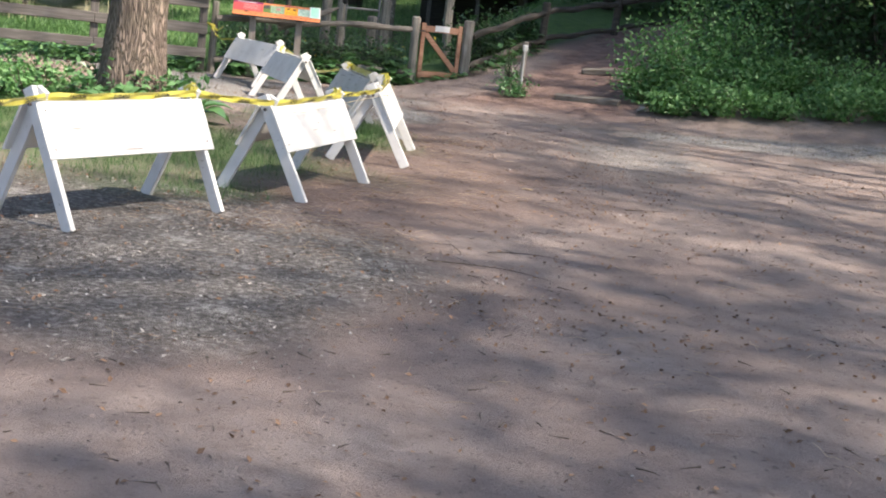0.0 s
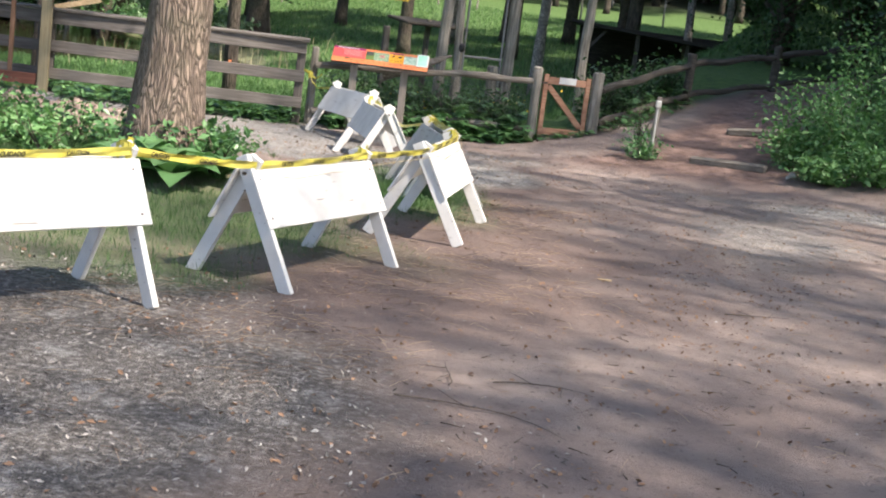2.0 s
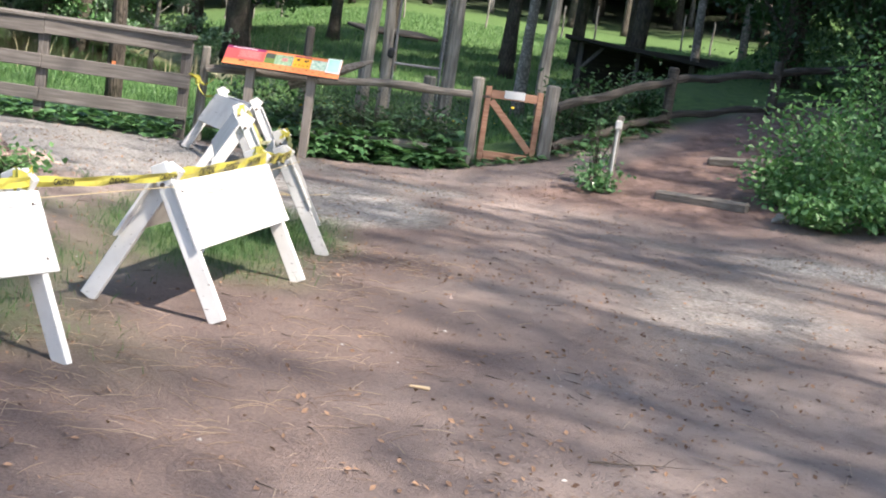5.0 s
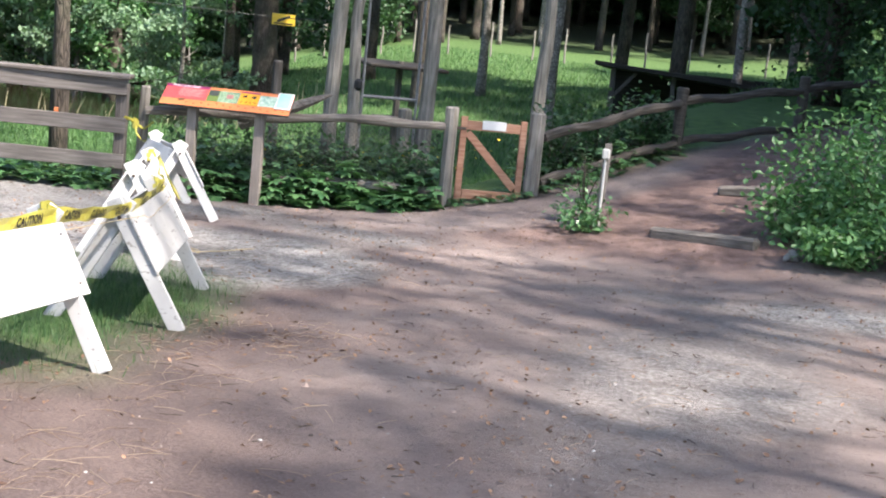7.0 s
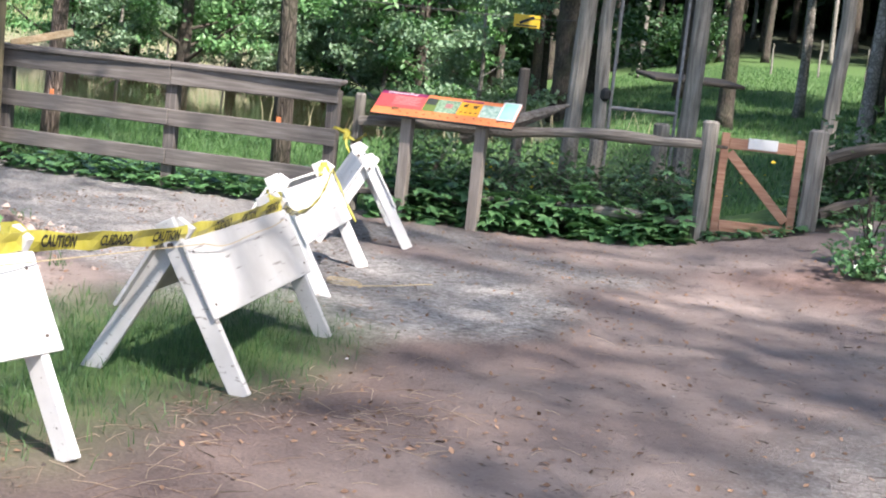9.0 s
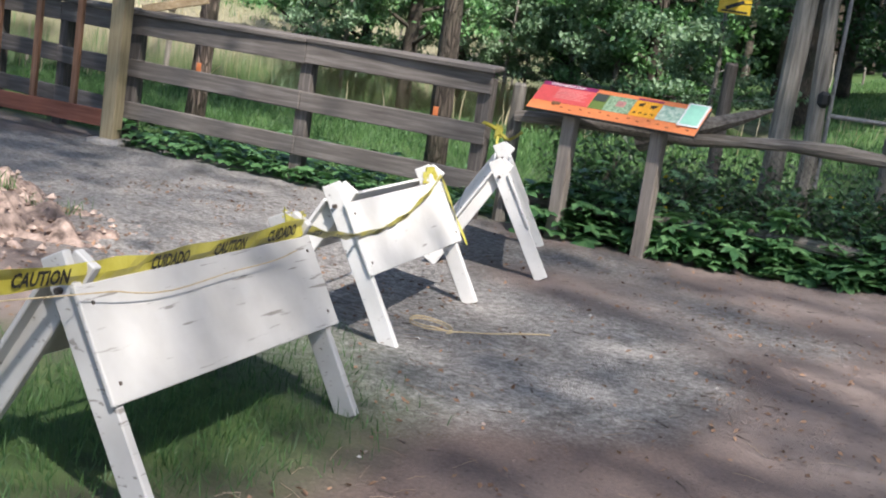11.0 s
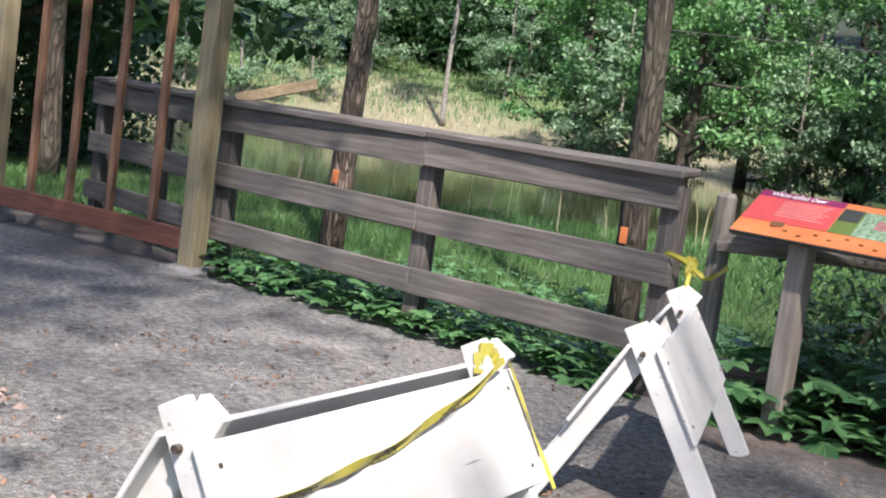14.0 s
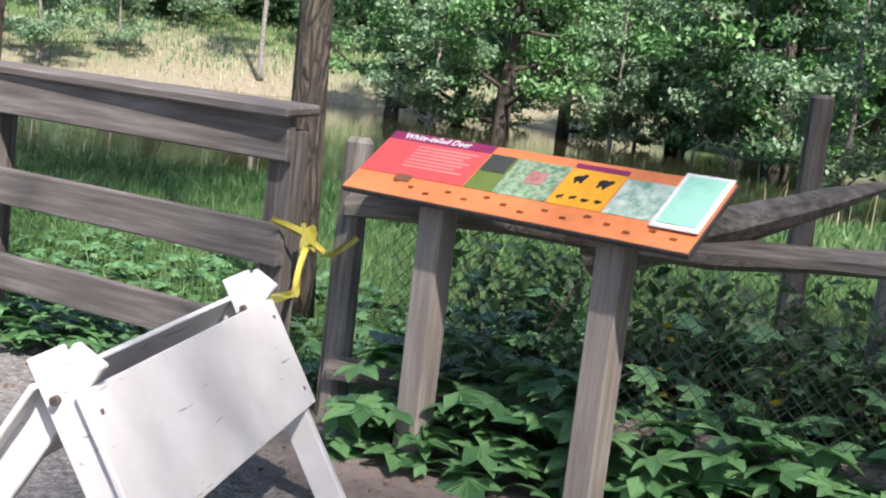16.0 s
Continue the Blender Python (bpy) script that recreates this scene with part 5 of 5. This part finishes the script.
creeper(along(FA, FC, 520, 0.3, 0.16, 0.1, 0.34), "dark green five-leaved creeper under the plank fence")
creeper(along((-4.35, 14.6), (-1.8, 16.0), 620, 0.35, 0.3, 0.15, 0.6), "dark green creeper and weeds under the wildlife sign", 0.15)
creeper(along((-4.3, 14.75), (-1.9, 16.1), 350, 0.5, 0.0, 0.3, 0.85), "creeper climbing behind the chain link", 0.1)
creeper(along(FA, FC, 800, 2.4, -0.25, 0.06, 0.22), "dark leafy ground cover in the grass behind the plank fence", 0.075)
creeper(along((-4.3, 14.8), (-1.9, 16.15), 800, 1.8, -0.1, 0.15, 0.6), "shaded leafy weeds behind the chain link", 0.085)
creeper(along(GL, GR, 120, 0.3, 0.25, 0.06, 0.14), "low green creeper under the small gate", 0.08)
creeper(along((-0.9, 16.65), (0.02, 19.0), 260, 0.5, 0.2, 0.1, 0.45), "weeds along the slope fence", 0.1)

# ---- feeder and shed in the meadow ----
t = thing("deer_feeder", -6.85, 25.35, height(-6.85, 25.35), 52, "dark roofed feeder on a single post in the meadow", "feeder")
part("post", Shape().box((0.1, 0.1, 1.75), pose(0, 0, 0.8), 0.006), M_GREYZ, t)
part("roof", Shape().box((1.65, 0.9, 0.07), pose(0, 0, 1.6, 6), 0.02), M_DARKWOOD, t)
part("tray", Shape().box((0.8, 0.5, 0.08), pose(0, 0, 0.6), 0.01), M_GREY, t)
g = height(-4, 34)
t = thing("lean_to_shed", -5.2, 33.4, g, 12, "dark open-fronted wooden lean-to shed in the meadow", "shed")
part("roof", Shape().box((5.0, 3.2, 0.1), pose(2.2, 1.4, 1.95 - g + 0.1, 0, 4, 0), 0.01), M_DARKWOOD, t)
part("back_wall", Shape().box((4.6, 0.06, 2.0), pose(2.2, 2.8, 0.9), 0.01), M_DARKWOOD, t)
part("side_wall", Shape().box((0.06, 2.7, 1.9), pose(4.5, 1.4, 0.85), 0.01), M_DARKWOOD, t)
for x in (0.15, 1.6, 3.0):
    part("post", Shape().box((0.12, 0.12, 1.95), pose(x, 0.1, 0.85), 0.01), M_GREYZ, t)
part("brace", Shape().beam((0.15, 0.02, 1.1), (0.7, 0.02, 1.75), 0.06, 0.08), M_GREYZ, t)


for k in range(9):
    x, y = -44 + 1.4 * k + rng.uniform(-0.4, 0.4), 42 + 2.2 * k + rng.uniform(-0.5, 0.5)
    pole(x, y, height(x, y) + rng.uniform(1.2, 1.7), 0.05, "pale fence stake on the far hillside", M_DEADWOOD, "fence_stake")


for k in range(15):
    az = radians(98 + 1.9 * k + rng.uniform(-0.6, 0.6))
    x, y = 1 + 58 * math.cos(az), 9 + 58 * math.sin(az)
    pole(x, y, height(x, y) + rng.uniform(1.3, 2.0), 0.05, "pale fence stake at the edge of the wood", M_DEADWOOD, "fence_stake")


# ---- grass, reeds, litter ----
def scatter(n, x0, x1, y0, y1, keep):
    out = []
    for _ in range(n):
        x, y = random.uniform(x0, x1), random.uniform(y0, y1)
        if random.random() < keep(x, y):
            out.append((x, y, height(x, y) - 0.005))
    return out


tagged(part("grass_patch", Shape().blades(scatter(75000, -4.6, 1, 4, 11.5, lambda x, y: grass_at(x, y) ** 2), 0.075, 0.0045, 0.8), M_TURF), "thin green grass under the barricades", "grass", kind="stuff")
tagged(part("meadow_grass", Shape().blades(scatter(75000, -14, -0.5, 12, 21, lambda x, y: step(0.2, 0.8, behind(x, y) - (1.5 if -4.4 < x < -0.5 else 0)) * (pond_e(x, y)[0] > 1.06) * (0.35 + 0.65 * step(-0.25, 0.3, noise.noise(Vector((x * 0.9, y * 0.9, 6)))))), 0.13, 0.008, 0.8), M_GRASS), "lush green grass behind the fences", "grass", kind="stuff")
tagged(part("far_grass", Shape().blades(scatter(95000, -30, 2, 14, 66, lambda x, y: (pond_e(x, y)[0] > 1.08) * step(4, 6, behind(x, y))), 0.17, 0.022, 0.7), M_GRASS), "meadow grass beyond the fences", "grass", kind="stuff")
tagged(part("bank_grass", Shape().blades(scatter(9000, -64, -30, 24, 66, lambda x, y: 0.9 * (pond_e(x, y)[1] > 15)), 0.3, 0.05, 0.5), M_REED), "pale dry grass on the far bank", "grass", kind="stuff")
tagged(part("reeds", Shape().blades(scatter(420, -26, -10, 15, 40, lambda x, y: 1.0 if 1.02 < pond_e(x, y)[0] < 1.25 else 0), 0.75, 0.02, 0.3), M_REED), "pale dry reeds along the pond edge", "reeds", kind="stuff")
tagged(part("trail_grass", Shape().blades(scatter(5000, 1.8, 8, 14.6, 17, lambda x, y: grass_at(x, y)), 0.16, 0.01, 0.6), M_GRASS), "short grass at the edge of the bank", "grass", kind="stuff")
tagged(part('bank_green', Shape().blades(scatter(26000, -66, -28, 22, 70, lambda x, y: step(15.5, 22, pond_e(x, y)[1]) * 0.9), 0.4, 0.05, 0.5), M_GRASS), 'green grass on the far bank', 'grass', kind='stuff')
fl = scatter(110, -4.0, -1.5, 15.2, 17.5, lambda x, y: step(0.1, 0.5, behind(x, y)))
tagged(part("yellow_flowers", Shape().leaves([(x, y, z + random.uniform(0.25, 0.6)) for x, y, z in fl], 0.045, 0.045, 0.4), M_FLOWER), "small yellow wildflowers behind the chain link", "flowers", kind="stuff")


def lot(x, y):
    return 1.0 if behind(x, y) < -0.15 and grass_at(x, y) < 0.5 else 0.0


pb = scatter(22000, -7, 6, -2.5, 16, lambda x, y: lot(x, y) * max(0.13, gravel_at(x, y)))
tagged(part("gravel_stones", Shape().lumps(pb, np.random.gamma(3.0, 0.0022, len(pb)) + 0.003), M_PEBBLE), "loose grey gravel stones on the lot", "gravel", kind="stuff")
lt = scatter(30000, -6, 6, -2.5, 16, lambda x, y: lot(x, y) * (0.25 + 0.75 * max(0, noise.noise(Vector((x * 0.7, y * 0.7, 1)))) * 2))
ch = scatter(9000, -3, 2.2, 0, 5, lambda x, y: lot(x, y) * blob(x, y, -0.4, 2.4, 2.0, 1.9) * (0.3 + 0.7 * step(-0.1, 0.3, noise.noise(Vector((x * 2.2, y * 2.2, 8))))))
cl = scatter(9000, -3, 6, -2.5, 15.5, lambda x, y: lot(x, y) * (0.2 + 0.8 * step(-0.2, 0.4, noise.noise(Vector((x * 1.1, y * 1.1, 5))))))
tagged(part("dirt_clods", Shape().lumps(cl, np.random.gamma(3.0, 0.0025, len(cl)) + 0.004), M_DIRTCLOD), "small dark crumbs of soil on the dirt lot", "clods", kind="stuff")
tagged(part("wood_chips", Shape().leaves([(x, y, z + 0.012) for x, y, z in ch], 0.03, 0.012, 0.35), M_CHIP), "grey wood chips and bark bits in the dark gravel", "wood chips", kind="stuff")
tagged(part("leaf_litter", Shape().leaves([(x, y, z + 0.012) for x, y, z in lt], 0.032, 0.019, 0.35), M_LITTER), "dry brown leaf bits scattered on the dirt", "leaf litter", kind="stuff")
sw = scatter(9500, -3, 3.5, 0, 12, lambda x, y: lot(x, y) * max(blob(x, y, 0.3, 5.9, 1.1, 1.3), blob(x, y, 0.2, 3.6, 1.0, 0.7), blob(x, y, 0.0, 9.2, 0.8, 1.2), 0.06))
sh = Shape()
for x, y, z in sw:
    a, ln = random.uniform(0, 3.14), random.uniform(0.04, 0.2)
    dx, dy = math.cos(a) * ln, math.sin(a) * ln
    sh.tube([(x, y, z + 0.008), (x + dx / 2, y + dy / 2, z + 0.014), (x + dx, y + dy, z + 0.008)], [0.0013] * 3, 3)
tagged(part("straw", sh, M_STRAW), "pale dry straw and pine needles on the dirt", "straw", kind="stuff")
sh = Shape()
for x, y, z in scatter(900, -3, 6, -1.5, 15.5, lot):
    lp, lr = limb((x, y, z + 0.008), (random.uniform(-1, 1), random.uniform(-1, 1), 0), random.uniform(0.03, 0.12), 0.0035, 4, wander=0.5)
    sh.tube([(p.x, p.y, z + 0.008) for p in lp], lr, 4)
tagged(part("twigs", sh, M_TWIG), "small dark twigs scattered on the dirt", "twigs", kind="stuff")
tagged(part('bark_chip', Shape().box((0.09, 0.035, 0.01), pose(1.41, 6.67, height(1.41, 6.67) + 0.008, 0, 0, 20), 0.004, 0.004), M_LUMBER), 'pale chip of wood lying on the dirt', 'wood chip')
for x, y, a, ln in ((1.25, 3.0, 20, 0.9), (1.4, 3.3, 80, 0.5), (1.55, 3.5, 40, 0.6), (2.3, 6.2, 30, 0.5)):
    sh = Shape()
    lp, lr = limb((0, 0, 0.015), (math.cos(radians(a)), math.sin(radians(a)), 0), ln, 0.0045, 8, wander=0.6)
    lp = [Vector((p.x, p.y, 0.012)) for p in lp]
    sh.tube(lp, lr, 5)
    for k in (3, 5):
        q, qr = limb(lp[k], (random.uniform(-1, 1), random.uniform(-1, 1), 0.1), ln * 0.35, 0.0028, 4, wander=0.5)
        sh.tube([(p.x, p.y, 0.012) for p in q], qr, 4)
    ob = tagged(part("fallen_twig", sh, M_TWIG), "thin dark fallen twig on the dirt", "twig", "fallen twigs")
    ob.matrix_world = pose(x, y, height(x, y))
